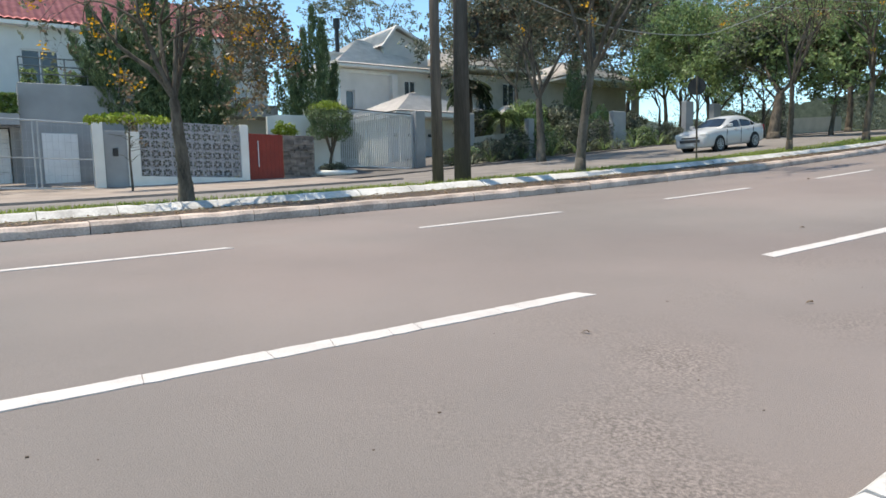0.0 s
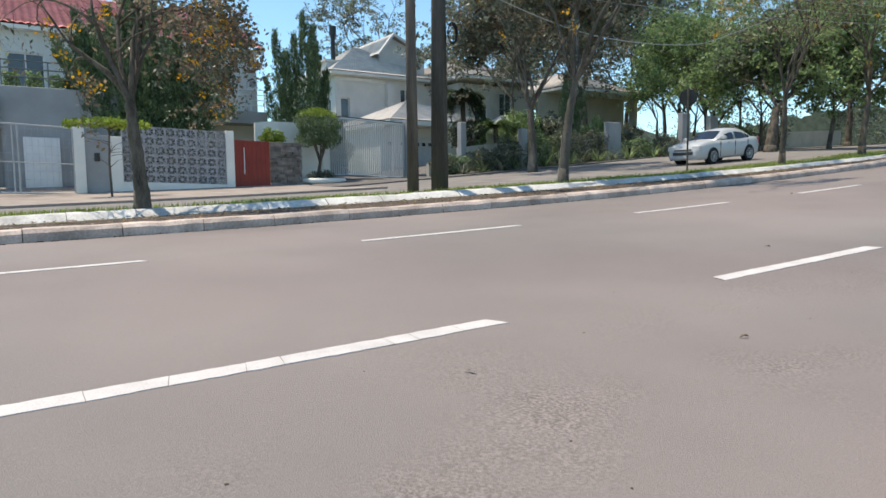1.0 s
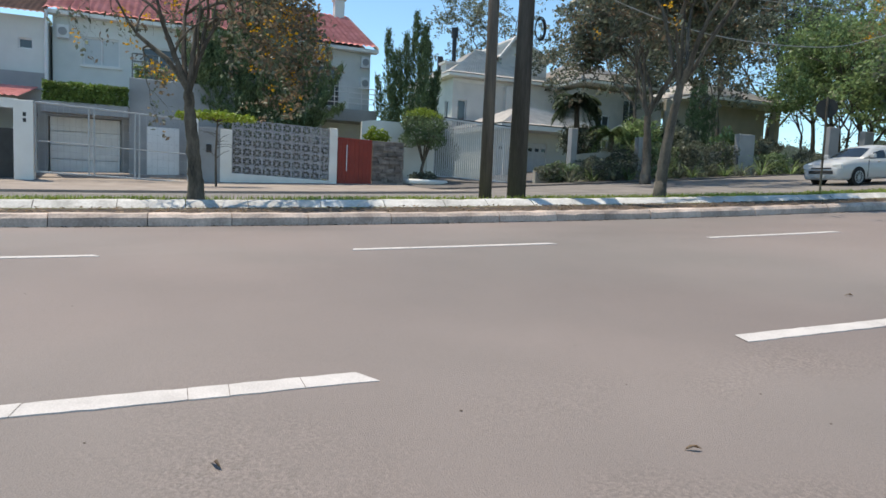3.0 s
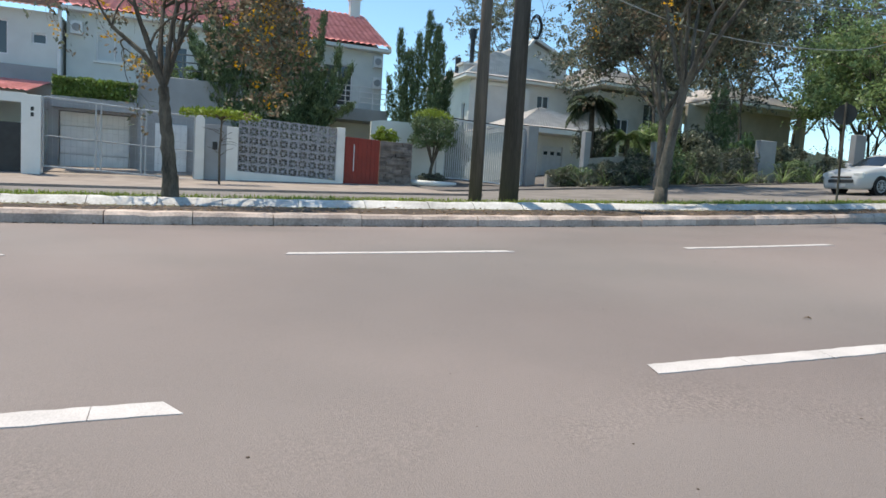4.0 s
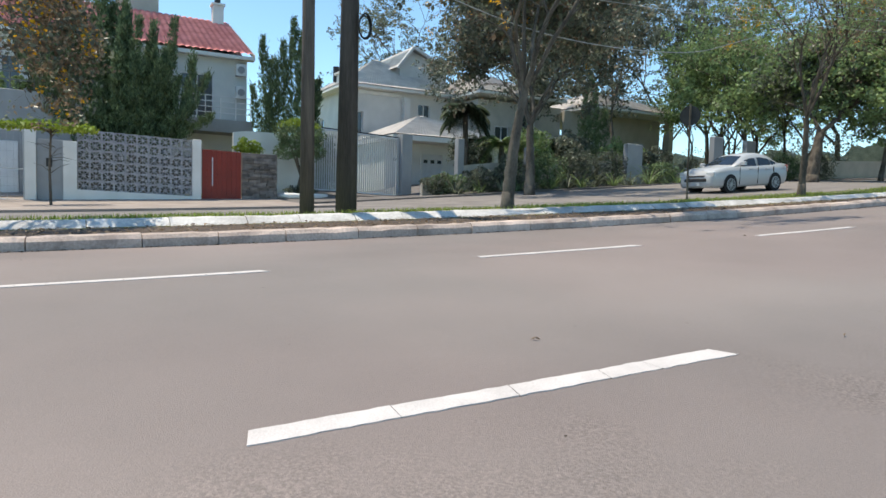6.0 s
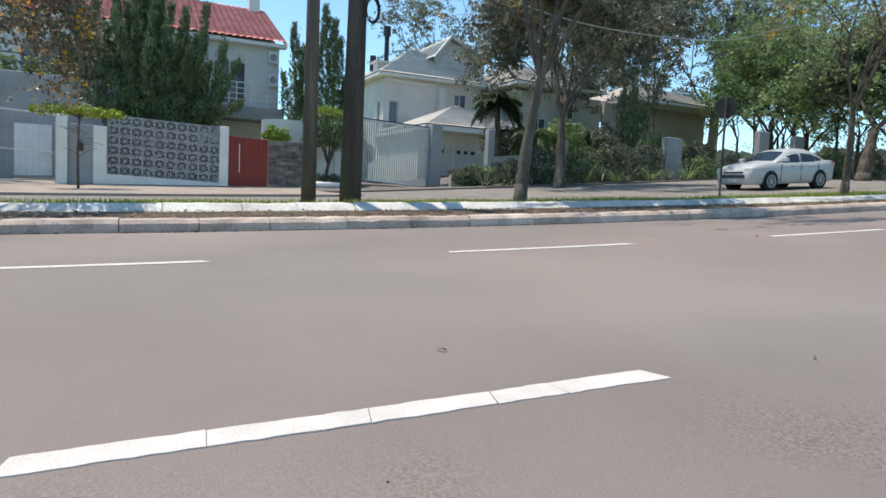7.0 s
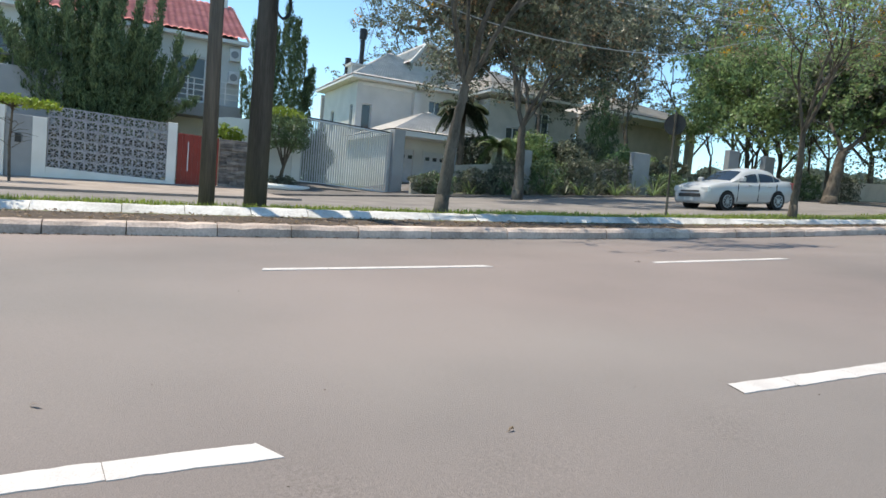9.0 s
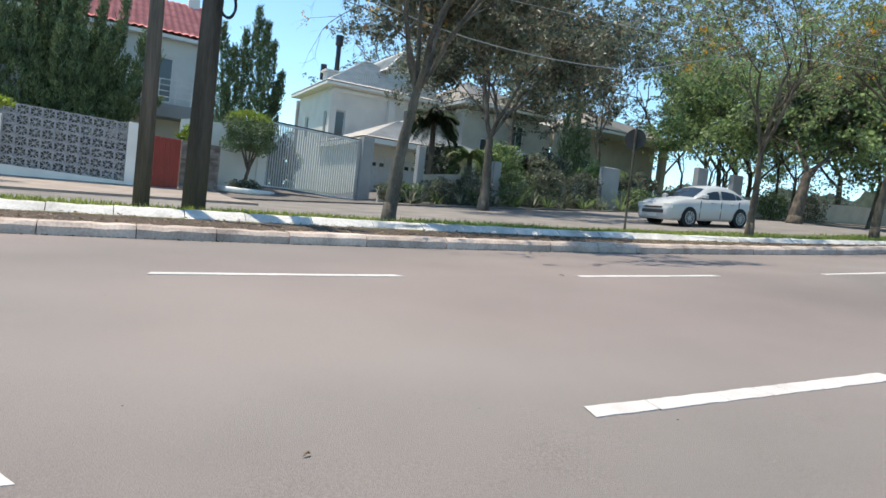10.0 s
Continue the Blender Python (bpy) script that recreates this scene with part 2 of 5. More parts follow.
# ---- mesh helpers ----
class Geo:
    """Collects vertices and faces for one mesh."""

    def __init__(self):
        self.v, self.f = [], []

    def face(self, pts):
        k = len(self.v)
        self.v += [tuple(p) for p in pts]
        self.f.append(tuple(range(k, k + len(pts))))

    def box(self, x0, x1, y0, y1, z0, z1, zy=0.0, bevel=0.0):
        """zy: rise of the box per metre of y. bevel: chamfer of the upper edges."""
        k, e = len(self.v), bevel
        for z, s in ((z0, 0), (z1 - e, 0), (z1, e)) if e else ((z0, 0), (z1, 0)):
            for x, y in ((x0 + s, y0 + s), (x1 - s, y0 + s), (x1 - s, y1 - s), (x0 + s, y1 - s)):
                self.v.append((x, y, z + zy * (y - y0)))
        n = 3 if e else 2
        self.f.append((k + 3, k + 2, k + 1, k))
        for r in range(n - 1):
            for i in range(4):
                j = (i + 1) % 4
                self.f.append((k + 4 * r + i, k + 4 * r + j, k + 4 * r + 4 + j, k + 4 * r + 4 + i))
        t = k + 4 * (n - 1)
        self.f.append((t, t + 1, t + 2, t + 3))
        return self

    def tube(self, pts, radii, seg=8, cap=True):
        k0 = len(self.v)
        pts = [Vector(p) for p in pts]
        if isinstance(radii, (int, float)):
            radii = [radii] * len(pts)
        side = None
        for i, p in enumerate(pts):
            d = (pts[min(i + 1, len(pts) - 1)] - pts[max(i - 1, 0)]).normalized()
            if side is None or abs(side.dot(d)) > 0.95:
                side = d.orthogonal()
            side = (side - d * side.dot(d)).normalized()
            up = d.cross(side)
            for a in range(seg):
                c, s = math.cos(2 * math.pi * a / seg), math.sin(2 * math.pi * a / seg)
                self.v.append(tuple(p + (side * c + up * s) * radii[i]))
        for i in range(len(pts) - 1):
            for a in range(seg):
                b = (a + 1) % seg
                self.f.append((k0 + i * seg + a, k0 + i * seg + b, k0 + (i + 1) * seg + b, k0 + (i + 1) * seg + a))
        if cap:
            self.f.append(tuple(k0 + a for a in reversed(range(seg))))
            self.f.append(tuple(k0 + (len(pts) - 1) * seg + a for a in range(seg)))
        return self

    def leaf(self, p, size, rng, up=0.0, long=1.7):
        d = Vector((rng.gauss(0, 1), rng.gauss(0, 1), rng.gauss(0, 1) + up)).normalized()
        s = d.orthogonal().normalized()
        s = (Matrix.Rotation(rng.random() * 6.28, 3, d) @ s) * size * 0.5
        d = d * size * long * 0.5
        p = Vector(p)
        self.face((p - d, p + s * 0.9 - d * 0.1, p + d, p - s * 0.9 - d * 0.1))

    def flat(self, p, size, rng):
        """A leaf that lies on the ground."""
        a = rng.random() * 6.283
        d, w = Vector((math.cos(a), math.sin(a), rng.gauss(0, 0.2))) * size, Vector((-math.sin(a), math.cos(a), rng.gauss(0, 0.25))) * size * 0.55
        p = Vector(p)
        self.face((p - d, p + w, p + d, p - w))

    def weld(self):
        """Joins corners that coincide and drops faces that lie on one another."""
        ids, f = {}, {}
        idx = [ids.setdefault(tuple(round(c, 4) for c in v), len(ids)) for v in self.v]
        for q in self.f:
            q = tuple(idx[i] for i in q)
            key = tuple(sorted(q))
            if key in f:
                f[key] = None
            else:
                f[key] = q
        self.v, self.f = list(ids), [q for q in f.values() if q]
        return self

    def mesh(self, name, material, smooth=False):
        me = bpy.data.meshes.new(name)
        me.from_pydata(self.v, [], self.f)
        if material:
            me.materials.append(material)
        if smooth:
            me.polygons.foreach_set("use_smooth", [True] * len(me.polygons))
        me.update()
        return me


def empty(name, at, label, category, group="", kind=""):
    ob = new(name)
    ob.location = at
    ob.empty_display_size = 0.2
    return tagged(ob, label, category, group, kind)


def part(name, geo, material, parent, label="", smooth=False, category="", group="", kind=""):
    """Links the geometry, given in world metres, as one mesh object under its thing."""
    ob = new(name, geo.mesh(name, material, smooth))
    if parent:
        ob.parent = parent
        off = Vector((0, 0, 0))
        q = parent
        while q:
            off += q.location
            q = q.parent
        ob.location = -off
    return tagged(ob, label, category, group, kind)


def thing(name, geo, material, label, category, group="", kind="", smooth=False):
    return part(name, geo, material, None, label, smooth, category, group, kind)


def shared(name, me, parent, at, rz=0.0, scale=(1, 1, 1)):
    """One more object on a shared mesh; at is in the parent's space."""
    ob = new(name, me)
    ob.parent = parent
    ob.location, ob.rotation_euler, ob.scale = at, (0, 0, rz), scale
    return ob


# ---- the lie of the land: height = a(x) + b(x) * y, steeper by the far gardens ----
KNOTS = [(-400, 1.8, 0.036, 0.0), (-29, 1.55, 0.035, 0.0), (-26.6, 1.24, 0.031, 0.0), (-24, 1.10, 0.030, 0.0004), (-14, 1.03, 0.030, 0.0008), (-10.7, 1.10, 0.030, 0.00075), (-8.5, 0.84, 0.022, 0.00125), (-5.2, 0.84, 0.022, 0.0015), (-1.93, 0.672, 0.018, 0.0018), (0.12, 0.59, 0.016, 0.0018), (60, 0.55, 0.016, 0.001)]


def gz(x, y):
    y = max(y, -6) + 0.02 * min(y + 6, 0)
    over, y = max(y - 32, 0), min(y, 32)
    for (x0, *p0), (x1, *p1) in zip(KNOTS, KNOTS[1:]):
        if x <= x1:
            s = min(max((x - x0) / (x1 - x0), 0), 1)
            break
    a, b, c = (u + (w - u) * s for u, w in zip(p0, p1))
    over = over if over < 30 else 30 + (over - 30) * 0.1
    z = a + b * y + c * y * y + over * 0.055
    dip = 0.45 * min(max((-26 - x) / 2, 0), 1) * math.exp(-((y - 18) / 2.6) ** 2)   # the sunk driveway of the white house
    return z + 0.041 * max(y - 12, 0) * min(max((-14 - x) / 12.6, 0), 1) - dip


def strip(geo, x0, x1, y0, y1, lift=0.0, nx=4, dy=2.0, depth=0.25):
    """A paved strip that follows the land, with sides."""
    ys = [y0 + (y1 - y0) * i / max(1, round((y1 - y0) / dy)) for i in range(max(1, round((y1 - y0) / dy)) + 1)]
    k = len(geo.v)
    for y in ys:
        for i in range(nx + 1):
            x = x0 + (x1 - x0) * i / nx
            geo.v.append((x, y, gz(x, y) + lift))
    w = nx + 1
    for j in range(len(ys) - 1):
        for i in range(nx):
            q = k + j * w + i
            geo.f.append((q, q + 1, q + 1 + w, q + w))
    if depth:
        for e in (0, nx):
            for j in range(len(ys) - 1):
                p0, p1 = geo.v[k + j * w + e], geo.v[k + (j + 1) * w + e]
                geo.face((p0, p1, (*p1[:2], p1[2] - depth), (*p0[:2], p0[2] - depth)))
    return geo


# ---- ground, road, kerbs ----
g = Geo()
xs = [-400, -200, -120, -80, -60, -50, -44, -38, -34, -31, -29, -28, -27, -26, -24, -20, -14, -10.7, -8.5, -5.2, -1.93, 0.12, 5, 20, 60, 150, 400]
ys = [-400, -200, -100, -60, -40] + [-30 + 1.5 * i for i in range(63)] + [80, 120, 200, 400]
for y in ys:
    for x in xs:
        g.v.append((x, y, gz(min(max(x, -400), 60), y) - 0.10))
for j in range(len(ys) - 1):
    for i in range(len(xs) - 1):
        q = j * len(xs) + i
        g.f.append((q, q + 1, q + 1 + len(xs), q + len(xs)))
thing("ground", g, LAWN, "dry grass and soil around the street", "ground", kind="structure")

road = thing("road", strip(Geo(), -8.5, 0.29, -60, 110, 0, 16, 2.0), ASPHALT, "light worn asphalt avenue with painted lane lines", "road", kind="structure")
RGAP = random.Random(5)


def dash(y0, y1, x, w, jag):
    """A lane dash with ragged edges, broken by hairline cracks, 6 mm proud of the asphalt."""
    g, y, sl = Geo(), y0, 0.02
    while y < y1 - 0.02:
        e = min(y + RGAP.uniform(0.14, 0.6), y1)
        if y1 - e < 0.1:
            e = y1
        n = max(2, int((e - y) / 0.05))
        sr = RGAP.uniform(-0.02, 0.02)
        rows = []
        for i in range(n + 1):
            q = y + 0.0015 + (e - y - 0.003) * i / n
            skew = sl * (1 - i / n) + sr * i / n
            if e == y1 and i == n:
                skew = -0.045
            a, b = x - w / 2 + RGAP.uniform(-jag, jag), x + w / 2 + RGAP.uniform(-jag, jag)
            rows.append(((a, q + skew, gz(a, q) + 0.006), (b, q - skew * 0.6, gz(b, q) + 0.006)))
        for r0, r1 in zip(rows, rows[1:]):
            g.face((r0[0], r0[1], r1[1], r1[0]))
        for r0, r1 in zip(rows, rows[1:]):
            g.face((r0[1], (r0[1][0], r0[1][1], r0[1][2] - 0.006), (r1[1][0], r1[1][1], r1[1][2] - 0.006), r1[1]))
        y, sl = e, sr
    return g


for y0, y1 in [(-14.5, -12), (-8.8, -4.2), (-1.6, 3.02)] + [(5.06 + 4.6 * i, 7.45 + 4.6 * i) for i in range(16)]:
    part("lane_dash", dash(y0, y1, -1.93, 0.125, 0.005), LINE, road, "thick white lane dash, cracked and worn")
for i in range(-6, 16):
    part("lane_dash", dash(7.99 + 4.21 * i, 10.12 + 4.21 * i, -5.2, 0.10, 0.004), LINE, road, "thin white lane dash")


def kerb_run(name, profile, foot_x, material, label, y_from, y_to, seed):
    """A row of kerb stones with open joints, each a closed profile of (x, height over the land at foot_x) drawn along y."""
    base = empty(name, (0, 0, 0), label, "kerb", kind="structure")
    rng, y = random.Random(seed), y_from
    while y < y_to:
        y1 = min(y + rng.uniform(0.85, 1.3), y_to)
        g, n = Geo(), len(profile)
        ox, oz = rng.uniform(-0.008, 0.008), rng.uniform(-0.005, 0.005)
        m = 6
        for k in range(m + 1):
            q = y + 0.006 + (y1 - y - 0.012) * k / m
            chip = 0.02 if rng.random() < 0.12 else 0.0
            g.v += [(x + ox + (rng.uniform(-0.006, 0.006) - (chip if x == max(p[0] for p in profile) else 0)), q, gz(foot_x, q) + z + oz + (rng.uniform(-0.006, 0.004) - chip * 0.5 if z > -0.1 else 0)) for x, z in profile]
        g.f += [tuple(range(n))[::-1], tuple(range(m * n, (m + 1) * n))]
        g.f += [(k * n + i, k * n + (i + 1) % n, (k + 1) * n + (i + 1) % n, (k + 1) * n + i) for k in range(m) for i in range(n)]
        part("kerb_stone", g, material, base)
        y = y1
    return base


kerb_run("kerb_avenue", [(-8.80, -0.25), (-8.47, -0.25), (-8.50, 0.11), (-8.545, 0.158), (-8.62, 0.165), (-8.80, 0.165)], -8.5, KERB_OLD, "pinkish grey granite kerb with chipped edges", -26, 75, 1)
kerb_run("kerb_verge", [(-10.86, -0.35), (-10.47, -0.35), (-10.47, -0.155), (-10.68, -0.02), (-10.74, 0.0), (-10.86, 0.0)], -10.7, KERB_LIME, "whitewashed kerb stones along the verge", -26, 75, 2)
kerb_run("kerb_near", [(0.27, -0.2), (0.60, -0.2), (0.60, 0.125), (0.31, 0.125), (0.28, 0.10)], 0.12, KERB_LIME, "whitewashed kerb at the walkway", -12, 40, 3)

g = Geo()
for j in range(-52, 150):
    y0, y1 = j / 2, j / 2 + 0.5
    row = [[(x, y, z) for x, z in ((-8.78, gz(-8.5, y) + 0.145), (-9.6, (gz(-8.5, y) + 0.15) * 0.5 + (gz(-10.7, y) - 0.13) * 0.5 + 0.02), (-10.52, gz(-10.7, y) - 0.13))] for y in (y0, y1)]
    for i in (0, 1):
        g.face((row[0][i + 1], row[0][i], row[1][i], row[1][i + 1]))
thing("verge_soil", g, SOIL, "strip of bare soil and dead leaves between two kerbs", "soil", kind="structure")
thing("verge", strip(Geo(), -14.0, -10.85, -60, 90, -0.03, 3, 2.0), LAWN, "narrow verge of patchy grass and soil", "verge", kind="structure")
thing("service_road", strip(Geo(), -24.3, -14.0, -60, 90, -0.05, 5, 2.0), SERVICE, "greyish paved service road in dappled shade", "road", kind="structure")
thing("apron", strip(Geo(), -27.4, -24.3, 11.6, 60, 0.01, 3, 2.0), APRON, "cobbled strip before the upper driveway and gardens, coloured dark for the shade there", "pavement", kind="structure")
thing("pavement", strip(Geo(), -27.4, -19.0, -60, 11.6, 0.02, 6, 2.0), WALKWAY, "pinkish paved sidewalk before the garden walls", "pavement", kind="structure")
thing("walkway", strip(Geo(), 0.6, 6.0, -60, 60, 0.12, 3, 2.0), WALKWAY, "paved walkway beside the avenue", "pavement", kind="structure")
thing("driveway", strip(Geo(), -34.5, -27.4, -3.0, 2.9, 0.06, 4, 1.0), WALKWAY, "pale paved driveway behind the grey gate", "driveway", kind="structure")
thing("driveway", strip(Geo(), -36.0, -27.4, 12.6, 25.0, 0.06, 6, 1.0), APRON, "cobbled driveway behind the white gate, coloured dark for the shade there", "driveway", kind="structure")

g, rng = Geo(), random.Random(19)
for i in range(2600):
    y = rng.uniform(-8, 30)
    x = -8.47 + abs(rng.gauss(0, 0.03)) * (1 + 0.8 * math.sin(y * 2.3))
    g.flat((x, y, gz(x, y) + 0.008), rng.uniform(0.008, 0.03), rng)
thing("gutter_dirt", g, SOIL, "dark dirt and debris along the kerb foot", "dirt", kind="stuff")


# ---- garden wall of the house with the red roof ----
def wall_box(name, x0, x1, y0, y1, z0, z1, material, label, cat="wall", parent=None, bevel=0.01):
    g = Geo().box(x0, x1, y0, y1, z0, z1, bevel=bevel)
    if parent:
        return part(name, g, material, parent, label)
    return thing(name, g, material, label, cat, kind="structure")


WX = -26.6
# breeze-block wall: white frame, posts and sixty pierced blocks
bw = empty("breeze_block_wall", (WX, 3.95, gz(WX, 4)), "pierced grey concrete breeze-block wall in a white rendered frame", "wall", kind="structure")
g = Geo()
g.v += [(WX - 0.22, 3.95, 1.0), (WX, 3.95, 1.0), (WX, 8.3, 1.0), (WX - 0.22, 8.3, 1.0), (WX - 0.22, 3.95, 1.80), (WX, 3.95, 1.80), (WX, 8.3, 1.66), (WX - 0.22, 8.3, 1.66)]
g.f += [(0, 1, 5, 4), (1, 2, 6, 5), (2, 3, 7, 6), (3, 0, 4, 7), (4, 5, 6, 7), (3, 2, 1, 0)]
part("plinth", g, RENDER_WHITE, bw, "white rendered plinth")
part("post", Geo().box(WX - 0.25, WX + 0.03, 3.93, 4.36, 1.0, 3.48, bevel=0.01), RENDER_WHITE, bw, "white rendered post")
part("post", Geo().box(WX - 0.25, WX + 0.03, 8.24, 8.56, 1.0, 3.84, bevel=0.01), RENDER_WHITE, bw, "white rendered post")
BW, BH = 0.388, 0.362
g = Geo()
t, hw, hh = 0.037, BW / 2, BH / 2
g.box(-0.05, 0.05, -hw + 0.002, hw - 0.002, -hh + 0.002, -hh + t)
g.box(-0.05, 0.05, -hw + 0.002, hw - 0.002, hh - t, hh - 0.002)
g.box(-0.05, 0.05, -hw + 0.002, -hw + t, -hh + t, hh - t)
g.box(-0.05, 0.05, hw - t, hw - 0.002, -hh + t, hh - t)


def bar(g, ang, w, r0, r1, th):
    c, s = math.cos(ang), math.sin(ang)
    q = [(r0, -w * 0.5), (r1, -w * 1.3), (r1, w * 1.3), (r0, w * 0.5)]
    pts = [(a * c - b * s, a * s + b * c) for a, b in q]
    f = [(th, y, z) for y, z in pts]
    k = [(-th, y, z) for y, z in pts]
    g.face(f)
    g.face(k[::-1])
    for i in range(4):
        j = (i + 1) % 4
        g.face((f[j], f[i], k[i], k[j]))


for i in range(8):
    a = math.pi * i / 4
    bar(g, a, 0.017 if i % 2 else 0.012, 0.0, 0.155 if i % 2 == 0 else 0.205, 0.038)
ring = [(0.042, 0.05 * math.cos(a), 0.05 * math.sin(a)) for a in (i * math.pi / 4 for i in range(8))]
g.face(ring)
block_mesh = g.mesh("breeze_block", CONCRETE)
for i in range(10):
    for j in range(6):
        y = 4.37 + BW * (i + 0.5)
        z = 3.92 - 0.012 * i - BH * (j + 0.5)
        if z - BH / 2 < 1.62 - 0.02 * i:
            continue
        shared("breeze_block", block_mesh, bw, (-0.11, y - 3.95, z - bw.location.z))

# service panel, gate post and sliding gate
panel = empty("service_panel_wall", (WX, 3.12, gz(WX, 3)), "grey rendered panel wall with an intercom", "wall", kind="structure")
part("panel", Geo().box(WX - 0.22, WX - 0.04, 3.13, 3.93, 1.0, 3.50, bevel=0.01), RENDER_GREY, panel)
part("intercom", Geo().box(WX - 0.04, WX + 0.02, 3.42, 3.60, 2.55, 2.85, bevel=0.01), DARK_METAL, panel, "dark intercom box")
wall_box("gate_post", WX - 0.3, WX + 0.05, 2.78, 3.12, 1.0, 3.80, RENDER_WHITE, "white rendered gate post", "post")
post = empty("gate_post", (WX, -2.9, 1.1), "white rendered gate post with dark number marks", "post", kind="structure")
part("shaft", Geo().box(WX - 0.35, WX + 0.05, -2.95, -2.35, 0.9, 3.98, bevel=0.01), RENDER_WHITE, post)
for i in range(2):
    part("number_mark", Geo().box(WX + 0.05, WX + 0.06, -2.66, -2.56, 3.42 - i * 0.2, 3.56 - i * 0.2), DARK_METAL, post, "dark house number plate")
gate = empty("sliding_gate", (WX - 0.1, 0, 1.4), "pale grey tubular metal driveway gate, closed", "gate")
GY0, GY1 = -2.3, 2.75


def gate_z(y):
    return 1.50 - 0.03 * (y - GY0), 3.96 - 0.043 * (y - GY0)


g = Geo()
for k in (0, 0.45, 1):
    g.tube([(WX - 0.1, y, gate_z(y)[0] * (1 - k) + gate_z(y)[1] * k) for y in (GY0, GY1)], 0.02 if k == 0.45 else 0.035, 6)
for y in (GY0, -0.62, -0.45, 0.9, 1.05, GY1):
    g.tube([(WX - 0.1, y, gate_z(y)[0]), (WX - 0.1, y, gate_z(y)[1])], 0.028, 6)
part("frame", g, GATE_GREY, gate, "grey metal tube frame")
for i in range(8):
    s = (i + 0.6) / 8
    g = Geo().tube([(WX - 0.1, y, gate_z(y)[0] + s * (gate_z(y)[1] - gate_z(y)[0])) for y in (GY0, GY1)], 0.004, 4)
    part("cross_wire", g, GATE_GREY, gate)
for i in range(26):
    y = GY0 + (i + 0.5) * (GY1 - GY0) / 26
    part("bar", Geo().tube([(WX - 0.1, y, gate_z(y)[0]), (WX - 0.1, y, gate_z(y)[1])], 0.0045, 4), GATE_GREY, gate)

# red pedestrian gate, ledge-stone wall, planter and olive-like tree behind it
rg = empty("pedestrian_gate", (WX - 0.1, 8.6, 1.5), "solid dark red pedestrian gate with a long steel handle, closed", "gate")
for i in range(8):
    y = 8.6 + i * 0.185
    part("panel_board", Geo().box(WX - 0.14, WX - 0.08, y + 0.003, y + 0.182, 1.50, 3.50 - 0.03 * i * 0.185, bevel=0.006), RED_PAINT, rg)
part("handle", Geo().tube([(WX - 0.03, 8.98, 2.1), (WX - 0.03, 8.98, 3.2)], 0.02, 6), GATE_WHITE, rg, "long brushed steel pull handle")
stone_wall = empty("ledge_stone_wall", (WX, 10.15, 1.4), "dark layered ledge-stone garden wall", "wall", kind="structure")
part("core", Geo().box(WX - 0.75, WX - 0.2, 10.14, 11.5, 0.9, 3.44), SLATE, stone_wall)
RS = random.Random(11)
z = 1.30
while z < 3.44:
    h = min(RS.uniform(0.06, 0.13), 3.46 - z)
    y = 10.12
    while y < 11.5:
        ln = min(RS.uniform(0.2, 0.55), 11.54 - y)
        part("stone", Geo().box(WX - 0.22, WX - 0.12 + RS.uniform(-0.05, 0.05), y + 0.006, y + ln - 0.006, z + 0.005, z + h - 0.004, bevel=0.01), SLATE, stone_wall)
        y += ln
    z += h
g = Geo()
for i in range(12):   # white wall behind, curving down to the gate
    y0, y1 = 10.2 + i * 0.30, 10.2 + (i + 1) * 0.30
    c = lambda q: 4.55 - 0.75 * max(0, (q - 12.4) / 1.4) ** 2 - 0.15 * max(0, (11.0 - q)) ** 2
    k = len(g.v)
    xw = -28.9
    g.v += [(xw - 0.2, y0, 1.2), (xw, y0, 1.2), (xw, y1, 1.2), (xw - 0.2, y1, 1.2), (xw - 0.2, y0, c(y0)), (xw, y0, c(y0)), (xw, y1, c(y1)), (xw - 0.2, y1, c(y1))]
    g.f += [tuple(k + q for q in f) for f in ((0, 1, 5, 4), (1, 2, 6, 5), (2, 3, 7, 6), (3, 0, 4, 7), (4, 5, 6, 7))]
thing("side_wall", g, RENDER_WHITE, "white rendered side wall with a curved top", "wall", kind="structure")
g = Geo()
g.tube([(-27.9 + 1.25 * math.cos(a), 12.7 + 1.25 * math.sin(a), gz(-27, 12.7) + 0.08) for a in [math.radians(q) for q in range(-110, 121, 15)]], 0.13, 6)
thing("planter_edge", g, RENDER_WHITE, "low curved white planter kerb", "planter", kind="structure", smooth=True)

# tall white bar gate of the white house
wg = empty("driveway_gate", (-29.0, 13.7, 2.1), "tall white vertical-bar driveway gate with dark rails, closed", "gate")
g = Geo()
BY0, BY1 = 13.7, 18.0
bz = lambda y: (2.14 - 0.035 * (y - BY0), 4.93 - 0.045 * (y - BY0))
for k in (0, 1):
    part("rail", Geo().tube([(-29.0, y, bz(y)[k]) for y in (BY0, BY1)], 0.05, 6), GATE_WHITE, wg)
part("top_rail", Geo().tube([(-29.0, y, bz(y)[1] + 0.06) for y in (BY0, BY1)], 0.04, 6), DARK_METAL, wg, "dark top rail")
for y in (BY0, BY1):
    part("stile", Geo().box(-29.05, -28.95, y - 0.05, y + 0.05, bz(y)[0], bz(y)[1] + 0.1), GATE_GREY, wg)
me = Geo().box(-0.02, 0.02, -0.031, 0.031, 0, 2.76).mesh("gate_bar", GATE_PALE)
for i in range(40):
    y = BY0 + (i + 0.5) * (BY1 - BY0) / 40
    shared("gate_bar", me, wg, (0, y - BY0, bz(y)[0] - 2.1))
wall_box("gate_pillar", -29.3, -28.7, 18.08, 18.62, 1.6, 4.97, RENDER_GREY, "grey-green rendered gate pillar", "pillar")
